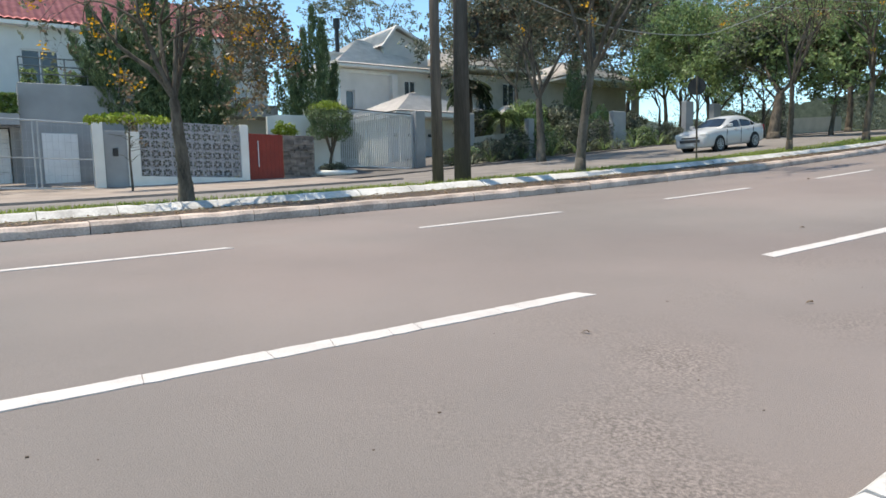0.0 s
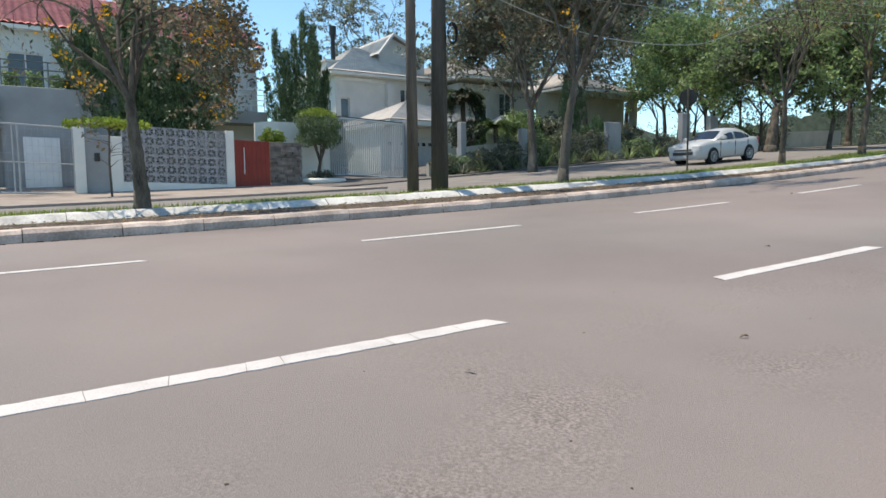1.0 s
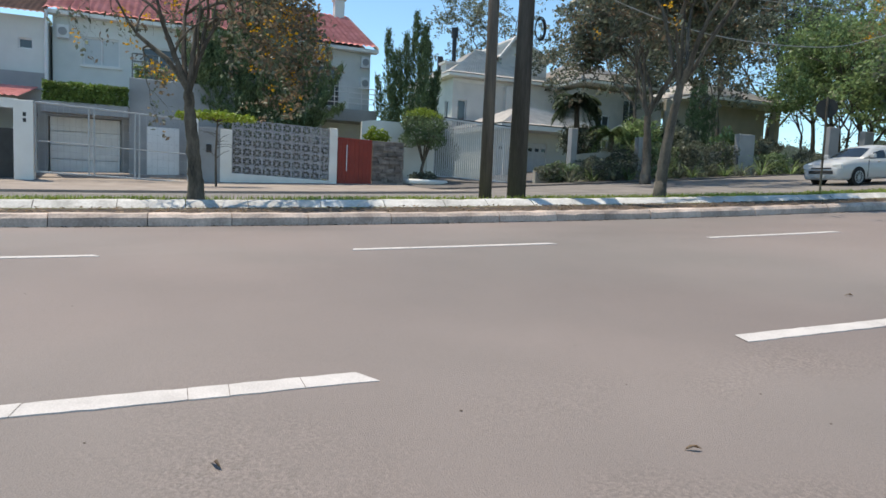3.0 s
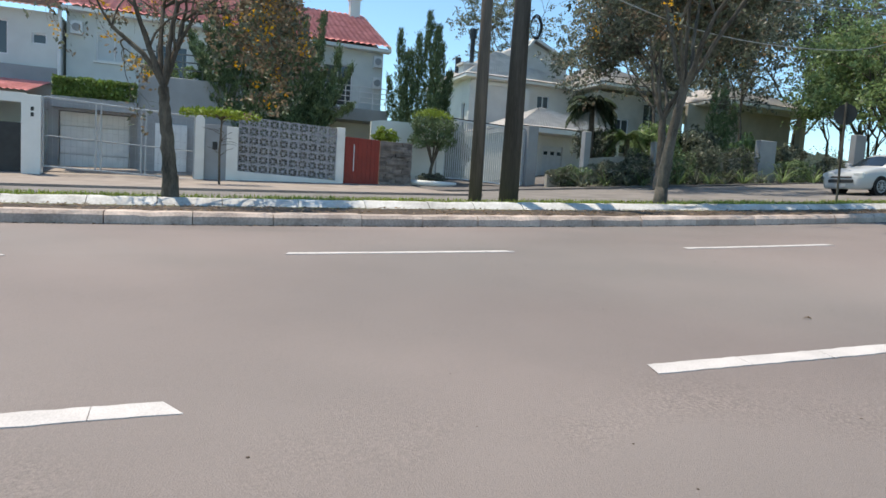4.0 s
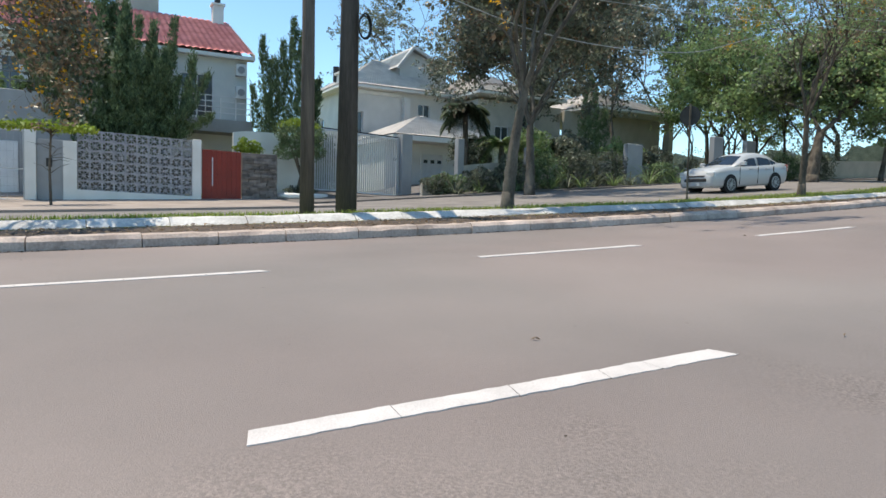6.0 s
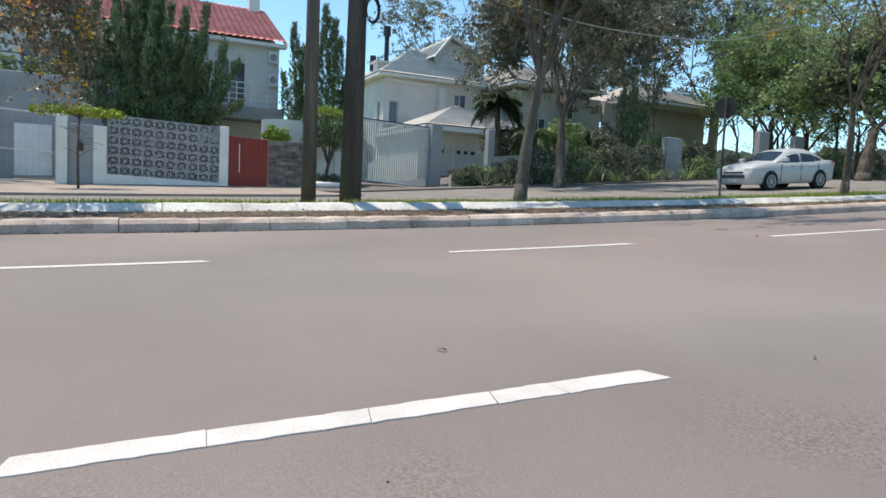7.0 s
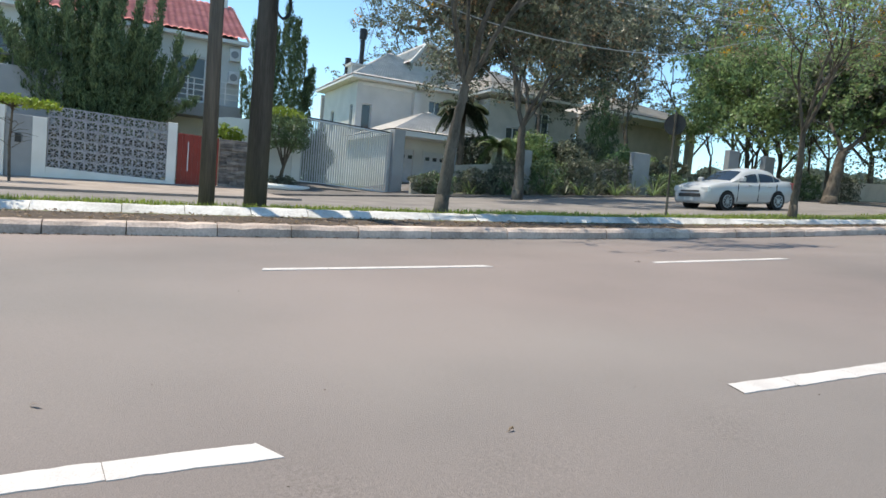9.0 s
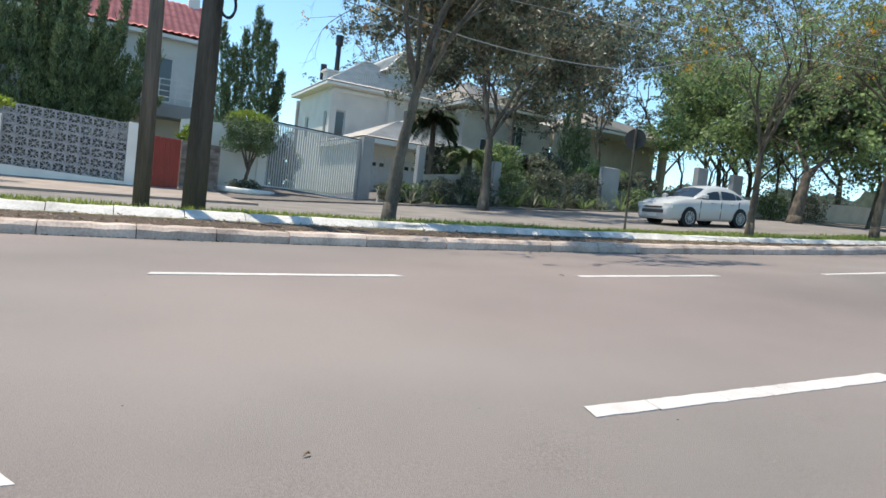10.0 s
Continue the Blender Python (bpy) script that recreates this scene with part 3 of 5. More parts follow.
wall_box("gate_pillar", -29.2, -28.8, 13.4, 13.66, 1.6, 4.6, RENDER_WHITE, "white gate pillar", "pillar")

# garden wall and pillars further up the street
for y0, y1, h in ((18.62, 19.9, 0.8), (20.5, 24.0, 1.25), (24.5, 30.4, 1.2), (32.0, 37.4, 0.9), (41.6, 60, 1.2)):
    g, n = Geo(), max(2, int((y1 - y0) / 1.0))
    for i in range(n):
        a, b = y0 + (y1 - y0) * i / n, y0 + (y1 - y0) * (i + 1) / n
        g.box(-27.75, -27.5, a, b, gz(-27.6, a) - 0.5, gz(-27.6, a) + h, (gz(-27.6, b) - gz(-27.6, a)) / (b - a))
    thing("garden_wall", g, RENDER_CREAM, "low cream garden wall half hidden by shrubs", "wall", kind="structure")
for y0, y1, z1 in ((20.0, 20.32, 4.75), (24.0, 24.4, 4.6), (30.7, 31.8, 5.25), (37.6, 38.4, 6.15), (40.6, 41.4, 6.12)):
    wall_box("wall_pillar", -26.95, -26.6, y0, y1, gz(-27, y0) - 0.4, z1, RENDER_GREY, "pale grey rendered pillar", "pillar", bevel=0.03)


# ---- houses ----
def tiled_slope(g, p0, p1, p2, p3, pitch=0.22, amp=0.035, course=0.42):
    """Ribbed clay tiles between eave p0-p1 and top p3-p2: rounded ribs run up the slope, each course steps a little."""
    p0, p1, p2, p3 = map(Vector, (p0, p1, p2, p3))
    n = max(4, int((p1 - p0).length / pitch)) * 4
    m = max(2, int((p3 - p0).length / course))
    nor = (p1 - p0).cross(p3 - p0).normalized()
    if nor.z < 0:
        nor = -nor
    k = len(g.v)
    for j in range(m):
        for s, lift in ((j / m, 0.03), ((j + 1) / m, 0.0)):
            a, b = p0.lerp(p3, s), p1.lerp(p2, s)
            for i in range(n + 1):
                w = amp * abs(math.sin(math.pi * i / 4))
                g.v.append(tuple(a.lerp(b, i / n) + nor * (w + lift)))
    w = n + 1
    for j in range(2 * m - 1):
        for i in range(n):
            q = k + j * w + i
            g.f.append((q, q + 1, q + 1 + w, q + w))


def wall_with_holes(g, axis, at, thick, u0, u1, z0, z1, holes):
    """A wall across axis 'x' or 'y' at a place; holes (u0, u1, z0, z1) go right through."""
    us = sorted({u0, u1, *[h[0] for h in holes], *[h[1] for h in holes]})
    zs = sorted({z0, z1, *[h[2] for h in holes], *[h[3] for h in holes]})
    for a, b in zip(us, us[1:]):
        for c, d in zip(zs, zs[1:]):
            if any(h[0] <= a and b <= h[1] and h[2] <= c and d <= h[3] for h in holes):
                continue
            if axis == "x":
                g.box(at - thick, at, a, b, c, d)
            else:
                g.box(a, b, at, at + thick, c, d)
    return g.weld()


def window(parent, x, y0, y1, z0, z1, panes=2, frame_mat=None, label="framed window", name="window", bars=0, pane_mat=None):
    fm = frame_mat or GATE_WHITE
    w = empty(name, (0, 0, 0), label, "")
    del w["label"]
    w.parent = parent
    w.location = (x - parent.location.x, y0 - parent.location.y, z0 - parent.location.z)
    g, e = Geo(), 0.06
    g.box(x - 0.16, x - 0.06, y0, y0 + e, z0, z1).box(x - 0.16, x - 0.06, y1 - e, y1, z0, z1)
    g.box(x - 0.16, x - 0.06, y0 + e, y1 - e, z0, z0 + e).box(x - 0.16, x - 0.06, y0 + e, y1 - e, z1 - e, z1)
    for i in range(1, panes):
        q = y0 + (y1 - y0) * i / panes
        g.box(x - 0.15, x - 0.07, q - 0.03, q + 0.03, z0 + e, z1 - e)
    part("frame", g, fm, w)
    for i in range(panes):
        a, b = y0 + (y1 - y0) * i / panes + 0.04, y0 + (y1 - y0) * (i + 1) / panes - 0.04
        part("pane", Geo().box(x - 0.13, x - 0.11, a, b, z0 + e, z1 - e), pane_mat or WINDOW, w)
    return w


# red-roofed house
HA = empty("house", (-36, 5, 1.3), "two-storey white house with a red clay tile roof", "house")
FX = -32.5
holes = [(-1.45, 0.0, 6.25, 7.45), (0.9, 2.3, 5.5, 7.3), (8.5, 9.98, 5.4, 7.42)]
part("front_wall", wall_with_holes(Geo(), "x", FX, 0.25, -2.6, 11.5, 1.0, 8.3, holes), RENDER_BLUE, HA, "pale bluish white rendered wall")
part("side_wall", Geo().box(-45, FX - 0.25, 11.25, 11.5, 1.0, 8.3), RENDER_WHITE, HA)
part("side_wall", Geo().box(-45, FX - 0.25, -2.6, -2.35, 1.0, 8.3), RENDER_WHITE, HA)
part("back_wall", Geo().box(-45.25, -45, -2.6, 11.5, 1.0, 8.3), RENDER_WHITE, HA)
for y in (-2.6, 11.25):
    g = Geo()
    g.v = [(x, q, z) for q in (y, y + 0.25) for x, z in ((FX - 0.25, 8.3), (-45, 8.3), (-38.8, 11.2))]
    g.f = [(0, 1, 2), (5, 4, 3), (0, 2, 5, 3), (1, 4, 5, 2), (0, 3, 4, 1)]
    part("gable", g, RENDER_WHITE, HA)
g = Geo()
tiled_slope(g, (-32.05, -2.9, 8.36), (-32.05, 11.75, 8.44), (-38.8, 11.75, 11.45), (-38.8, -2.9, 11.45), 0.30, 0.065)
tiled_slope(g, (-45.6, -2.9, 8.3), (-45.6, 11.75, 8.3), (-38.8, 11.75, 11.45), (-38.8, -2.9, 11.45), 0.30, 0.065)
roofA = part("roof", g, TILE_RED, HA, "red ribbed clay tile roof", smooth=True)
g = Geo()
g.face(((-32.0, 11.78, 8.22), (-32.0, 11.78, 8.46), (-38.8, 11.78, 11.5), (-38.8, 11.78, 11.2)))
g.box(-32.5, -32.02, -2.9, 11.78, 8.2, 8.36)
part("fascia", g, RENDER_WHITE, HA, "white verge and fascia board")
part("chimney", Geo().box(-38.7, -38.1, 10.85, 11.4, 10.6, 12.2).box(-38.78, -38.02, 10.77, 11.48, 12.2, 12.3), RENDER_WHITE, HA, "white rendered chimney")
for y0, y1 in ((6.2, 8.2), (1.9, 3.4)):
    part("tank_tower", Geo().box(-41.3, -39.3, y0, y1, 9.5, 14.6, bevel=0.03).box(-41.4, -39.2, y0 - 0.1, y1 + 0.1, 14.6, 14.8), RENDER_CREAM, HA, "pale pinkish rendered tank tower on the roof")
part("chimney_cap", Geo().tube([(-38.4, 11.12, 12.3), (-38.4, 11.12, 12.6), (-38.4, 11.12, 12.95)], [0.16, 0.16, 0.24], 10), DARK_METAL, HA, "dark metal chimney cowl")
window(HA, FX, -1.45, 0.0, 6.25, 7.45, 2, pane_mat=SHUTTER)
window(HA, FX, 8.5, 9.98, 5.4, 7.42, 2)
window(HA, FX, 0.9, 2.3, 5.5, 7.3, 2)
part("window_sill", Geo().box(FX, FX + 0.1, -1.55, 0.1, 6.15, 6.24), RENDER_WHITE, HA)
bal = part("balcony", Geo().box(FX, -31.0, 8.0, 11.5, 4.62, 5.2, bevel=0.02), RENDER_GREY, HA, "grey balcony slab")
for z in (5.5, 5.75, 6.0, 6.25):
    part("rail", Geo().tube([(-31.1, 8.05, z), (-31.1, 11.4, z)], 0.022, 5), GATE_WHITE, bal)
for i in range(6):
    y = 8.05 + i * 0.67
    part("baluster", Geo().tube([(-31.1, y, 5.2), (-31.1, y, 6.25)], 0.025, 5), GATE_WHITE, bal)
ac = empty("air_conditioner", (FX + 0.2, 10.9, 7.4), "white outdoor air conditioner unit on the wall", "air conditioner")
part("case", Geo().box(FX, FX + 0.35, 10.95, 11.4, 7.45, 8.0, bevel=0.02), GATE_WHITE, ac)
part("fan_grille", Geo().tube([(FX + 0.35, 11.17, 7.72), (FX + 0.37, 11.17, 7.72)], 0.17, 14), RENDER_GREY, ac, "grey round fan grille")
ac2 = copy_thing(ac, Matrix.Translation((FX + 0.2, -2.45, 7.2)))
ac3 = copy_thing(ac, Matrix.Translation((FX + 0.2, 10.9, 6.35)))
# grey terrace block with railing, hedge and garage below
TB = empty("terrace_block", (-30, 2, 1.2), "grey rendered terrace block of the house with a steel railing", "terrace", kind="structure")
part("block", Geo().box(-32.45, -28.6, 0.6, 4.6, 1.0, 5.38, bevel=0.02), RENDER_GREY, TB)
for z in (5.75, 6.05, 6.35):
    part("rail", Geo().tube([(-28.75, 0.7, z), (-28.75, 4.5, z)], 0.03, 5), RAIL_GREY, TB)
for i in range(6):
    part("rail_post", Geo().tube([(-28.75, 0.7 + i * 0.76, 5.38), (-28.75, 0.7 + i * 0.76, 6.35)], 0.028, 5), RAIL_GREY, TB)
GA = empty("garage_front", (-29.6, -1, 1.3), "white garage front with two panelled doors", "garage", kind="structure")
part("lintel", Geo().box(-32.4, -29.6, -2.9, 0.6, 3.75, 4.15), RENDER_GREY, GA)
for y0, y1 in ((-2.3, 0.2),):
    for j in range(4):
        part("door_panel", Geo().box(-29.75, -29.68, y0, y1, 1.5 + j * 0.56, 2.04 + j * 0.56, bevel=0.01), GATE_WHITE, GA, "white garage door panel")
for y in (0.25, -2.7):
    part("pier", Geo().box(-29.9, -29.5, y, y + 0.35, 1.2, 3.75), RENDER_GREY, GA)
part("side_door", Geo().box(-28.6, -28.54, 1.25, 2.45, 1.42, 3.5, bevel=0.01), GATE_WHITE, GA, "white side door")

# neighbouring house with a weathered roof
HN = empty("house", (-36, -6, 1.2), "white neighbouring house with a weathered brown tile roof", "house")
part("wall", wall_with_holes(Geo(), "x", -31.8, 0.25, -14, -2.75, 0.9, 7.9, [(-3.75, -3.2, 6.55, 7.0), (-6.0, -4.6, 6.0, 7.4)]), RENDER_BLUE, HN)
part("side_wall", Geo().box(-42, -32.05, -3.0, -2.75, 0.9, 7.9), RENDER_WHITE, HN)
g = Geo()
tiled_slope(g, (-31.2, -14, 7.85), (-31.2, -2.72, 7.95), (-38, -2.72, 11.0), (-38, -14, 11.0))
part("roof", g, TILE_BROWN, HN, "weathered brown clay tile roof", smooth=True)
window(HN, -31.8, -3.75, -3.2, 6.55, 7.0, 1)
window(HN, -31.8, -6.0, -4.6, 6.0, 7.4, 2)
part("downpipe", Geo().tube([(-31.6, -2.7, 1.0), (-31.6, -2.7, 8.2)], 0.07, 6), GATE_WHITE, HN, "white downpipe")
part("band", Geo().box(-31.78, -31.6, -14, -2.75, 4.9, 5.6), RENDER_GREY, HN)
g = Geo()
tiled_slope(g, (-27.4, -9, 4.15), (-27.4, -3.0, 4.15), (-31.7, -3.0, 5.0), (-31.7, -9, 5.0))
part("porch_roof", g, TILE_RED, HN, "small red tile roof over the carport", smooth=True)
part("carport_beam", Geo().box(-27.6, -27.45, -9, -3.0, 3.75, 4.1), RENDER_WHITE, HN)
part("carport_gate", Geo().box(-27.2, -27.15, -9, -3.0, 1.0, 3.0), DARK_METAL, HN, "dark metal carport gate")


# white hip-roofed house
def hip_roof(g, x0, x1, y0, y1, z, top, ridge_axis="y"):
    cx, cy = (x0 + x1) / 2, (y0 + y1) / 2
    if ridge_axis == "y":
        h = min((x1 - x0) / 2, (y1 - y0) / 2 - 0.1)
        a, b = (cx, y0 + h, top), (cx, y1 - h, top)
        tiled_slope(g, (x1, y0, z), (x1, y1, z), b, a)
        tiled_slope(g, (x0, y0, z), (x0, y1, z), b, a)
        tiled_slope(g, (x0, y0, z), (x1, y0, z), a, a)
        tiled_slope(g, (x0, y1, z), (x1, y1, z), b, b)
    else:
        h = min((y1 - y0) / 2, (x1 - x0) / 2 - 0.1)
        a, b = (x0 + h, cy, top), (x1 - h, cy, top)
        tiled_slope(g, (x0, y0, z), (x1, y0, z), b, a)
        tiled_slope(g, (x0, y1, z), (x1, y1, z), b, a)
        tiled_slope(g, (x1, y0, z), (x1, y1, z), b, b)
        tiled_slope(g, (x0, y0, z), (x0, y1, z), a, a)


def eaves(g, x0, x1, y0, y1, z, h=0.22):
    g.box(x0, x1, y0, y1, z - h, z - 0.02)


HB = empty("house", (-48, 26, 2), "white two-storey house with pale hipped tile roofs", "house")
BX = -43.8
part("front_wall", wall_with_holes(Geo(), "x", BX, 0.3, 20.9, 29.5, 1.5, 9.65, [(21.25, 21.95, 6.1, 8.05), (26.3, 27.3, 7.4, 9.0)]), RENDER_PEARL, HB)
part("left_wall", wall_with_holes(Geo(), "y", 20.9, 0.3, -52.3, BX - 0.3, 1.5, 9.65, [(-45.3, -44.7, 6.1, 8.05), (-50.2, -49.2, 6.4, 8.0)]), RENDER_PEARL, HB)
part("right_wall", Geo().box(-54, BX - 0.3, 29.2, 29.5, 1.5, 9.65), RENDER_PEARL, HB)
part("back_wall", Geo().box(-54, -53.7, 21, 40, 1.5, 9.65), RENDER_PEARL, HB)
part("corner_pilaster", Geo().box(BX - 0.2, BX + 0.12, 20.82, 21.22, 1.5, 9.4), RENDER_PEARL, HB)
part("pilaster", Geo().box(BX, BX + 0.5, 24.95, 25.45, 1.5, 9.3), RENDER_PEARL, HB)
g = Geo()
hip_roof(g, -52.9, BX + 0.7, 20.25, 29.0, 9.85, 12.7)
part("roof", g, TILE_PALE, HB, "pale greyish pink tile hip roof", smooth=True)
g = Geo()
eaves(g, -52.9, BX + 0.7, 20.25, 29.0, 9.85, 0.2)
part("soffit", g, RENDER_WHITE, HB, "white boxed eaves")
window(HB, BX, 21.25, 21.95, 6.1, 8.05, 1)
window(HB, BX, 26.3, 27.3, 7.4, 9.0, 2)
for x0, x1, z0, z1 in ((-45.3, -44.7, 6.1, 8.05), (-50.2, -49.2, 6.4, 8.0)):
    side = part("side_window", Geo().box(x0, x0 + 0.07, 20.98, 21.1, z0, z1).box(x1 - 0.07, x1, 20.98, 21.1, z0, z1).box(x0 + 0.07, x1 - 0.07, 20.98, 21.1, z0, z0 + 0.07).box(x0 + 0.07, x1 - 0.07, 20.98, 21.1, z1 - 0.07, z1), GATE_WHITE, HB, "white framed side window")
    part("pane", Geo().box(x0 + 0.07, x1 - 0.07, 21.02, 21.05, z0 + 0.07, z1 - 0.07), WINDOW, side)
for y0, y1 in ((21.0, 21.25), (21.95, 22.2)):
    part("window_surround", Geo().box(BX, BX + 0.14, y0, y1, 1.5, 8.3, bevel=0.01), RENDER_PEARL, HB, "white raised window surround")
part("window_head", Geo().box(BX, BX + 0.14, 21.25, 21.95, 8.05, 8.3), RENDER_PEARL, HB)
part("cornice", Geo().box(BX + 0.003, BX + 0.1, 20.9, 24.95, 9.3, 9.52), RENDER_WHITE, HB, "white cornice under the eaves")
part("chimney", Geo().box(-45.9, -44.9, 20.7, 21.7, 9.6, 10.75).box(-46.05, -44.75, 20.55, 21.85, 10.75, 10.9), RENDER_PEARL, HB, "white rendered chimney stack")
part("flue", Geo().tube([(-45.4, 21.5, 10.9), (-45.4, 21.5, 13.1)], 0.17, 10).tube([(-45.4, 21.5, 12.75), (-45.4, 21.5, 13.45)], 0.27, 10), DARK_METAL, HB, "black metal flue pipe")
part("flue", Geo().tube([(-46.6, 20.9, 10.4), (-46.6, 20.9, 11.5)], 0.22, 10), DARK_METAL, HB, "short black metal flue")
# gabled volume behind
part("upper_wall", Geo().box(-54, BX - 1.6, 25.5, 29.5, 9.3, 12.0), RENDER_PEARL, HB)
g = Geo()
g.v = [(x, y, z) for x in (BX - 1.6, BX - 1.8) for y, z in ((25.5, 12.0), (29.5, 12.0), (26.4, 13.2))]
g.f = [(0, 1, 2), (5, 4, 3), (0, 2, 5, 3), (1, 4, 5, 2)]
part("gable", g, RENDER_PEARL, HB, "white gable wall")
for y0, z0 in ((25.1, 11.75), (30.0, 11.85)):
    g = Geo()
    tiled_slope(g, (BX - 1.2, y0, z0), (-54, y0, z0), (-54, 26.4, 13.4), (BX - 1.2, 26.4, 13.4))
    part("gable_roof", g, TILE_PALE, HB, "pale tile gable roof", smooth=True)
    part("gable_trim", Geo().tube([(BX - 1.15, y0, z0 - 0.08), (BX - 1.15, 26.4, 13.36)], 0.13, 4), RENDER_PEARL, HB, "white verge board")
# long wing
part("wing_wall", wall_with_holes(Geo(), "x", -40.5, 0.3, 29.5, 37.0, 1.5, 9.3, [(31.0, 32.2, 5.0, 7.5), (33.4, 34.6, 7.0, 8.8)]), RENDER_CREAM, HB)
part("wing_side", Geo().box(-54, -40.8, 29.5, 29.8, 1.5, 9.3), RENDER_CREAM, HB)
window(HB, -40.5, 31.0, 32.2, 5.0, 7.5, 2)
window(HB, -40.5, 33.4, 34.6, 7.0, 8.8, 2)
g = Geo()
hip_roof(g, -54, -39.3, 28.9, 36.6, 9.75, 12.5)
hip_roof(g, -40.0, -37.0, 30.6, 34.6, 5.75, 6.8)
part("wing_roof", g, TILE_PALE, HB, "pale tile roofs over the wing", smooth=True)
for a, b, c, d, e, h in ((-54, -39.3, 28.9, 36.6, 9.75, 0.2), (-40.0, -37.0, 30.6, 34.6, 5.75, 0.2)):
    g = Geo()
    eaves(g, a, b, c, d, e, h)
    part("wing_soffit", g, RENDER_WHITE, HB)
# porch end
part("porch_wall", wall_with_holes(Geo(), "x", -40, 0.3, 37, 47.2, 2.0, 9.1, [(39.0, 40.6, 4.2, 7.2)]), RENDER_CREAM, HB)
window(HB, -40, 39.0, 40.6, 4.2, 7.2, 2)
g = Geo()
hip_roof(g, -50, -37.4, 37.6, 48.5, 9.3, 11.6)
part("porch_roof", g, TILE_PALE, HB, "pale tile porch roof", smooth=True)
g = Geo()
eaves(g, -50, -37.4, 37.6, 48.5, 9.3, 0.22)
part("porch_soffit", g, RENDER_WHITE, HB)
for y in (46.5,):
    part("column", Geo().box(-38.6, -38.1, y - 0.25, y + 0.25, 3.0, 9.0), RENDER_CREAM, HB, "square cream porch column")
# garage
GB = empty("garage", (-36, 22, 2), "low white garage with a pale tile roof", "garage")
GX, DOORS = -36.0, ((20.75, 22.15), (22.85, 24.25))
part("wall", wall_with_holes(Geo(), "x", GX, 0.25, 20.4, 27.5, 1.2, 5.4, [(a, b, 1.2, 4.68) for a, b in DOORS]), RENDER_WHITE, GB)
part("side_wall", Geo().box(-43.7, GX - 0.25, 20.4, 20.65, 1.2, 5.4), RENDER_WHITE, GB)
for a, b in DOORS:
    door = part("garage_door", Geo().box(GX - 0.16, GX - 0.08, a, b, 1.2, 4.68), GATE_WHITE, GB, "white garage door with small square lights")
    for i in range(3):
        part("door_light", Geo().box(GX - 0.08, GX - 0.06, a + 0.14 + i * 0.48, a + 0.40 + i * 0.48, 4.15, 4.36), WINDOW, door)
    for z in (2.1, 2.75, 3.4, 4.05):
        part("door_rib", Geo().box(GX - 0.08, GX - 0.05, a + 0.02, b - 0.02, z, z + 0.04), GATE_WHITE, door)
    part("door_trim", Geo().box(GX, GX + 0.05, a - 0.12, a, 1.2, 4.68).box(GX, GX + 0.05, b, b + 0.12, 1.2, 4.68).box(GX, GX + 0.05, a - 0.12, b + 0.12, 4.68, 4.8), RENDER_WHITE, GB)
for y in (20.6, 27.3):
    part("porch_post", Geo().box(-34.95, -34.7, y, y + 0.25, 1.2, 5.3), RENDER_WHITE, GB, "white post under the eaves")
g = Geo()
hip_roof(g, -43.7, -34.3, 20.1, 28.2, 5.6, 7.4)
part("roof", g, TILE_PALE, GB, "pale tile roof", smooth=True)
g = Geo()
eaves(g, -43.7, -34.3, 20.1, 28.2, 5.6, 0.3)
part("soffit", g, RENDER_WHITE, GB)

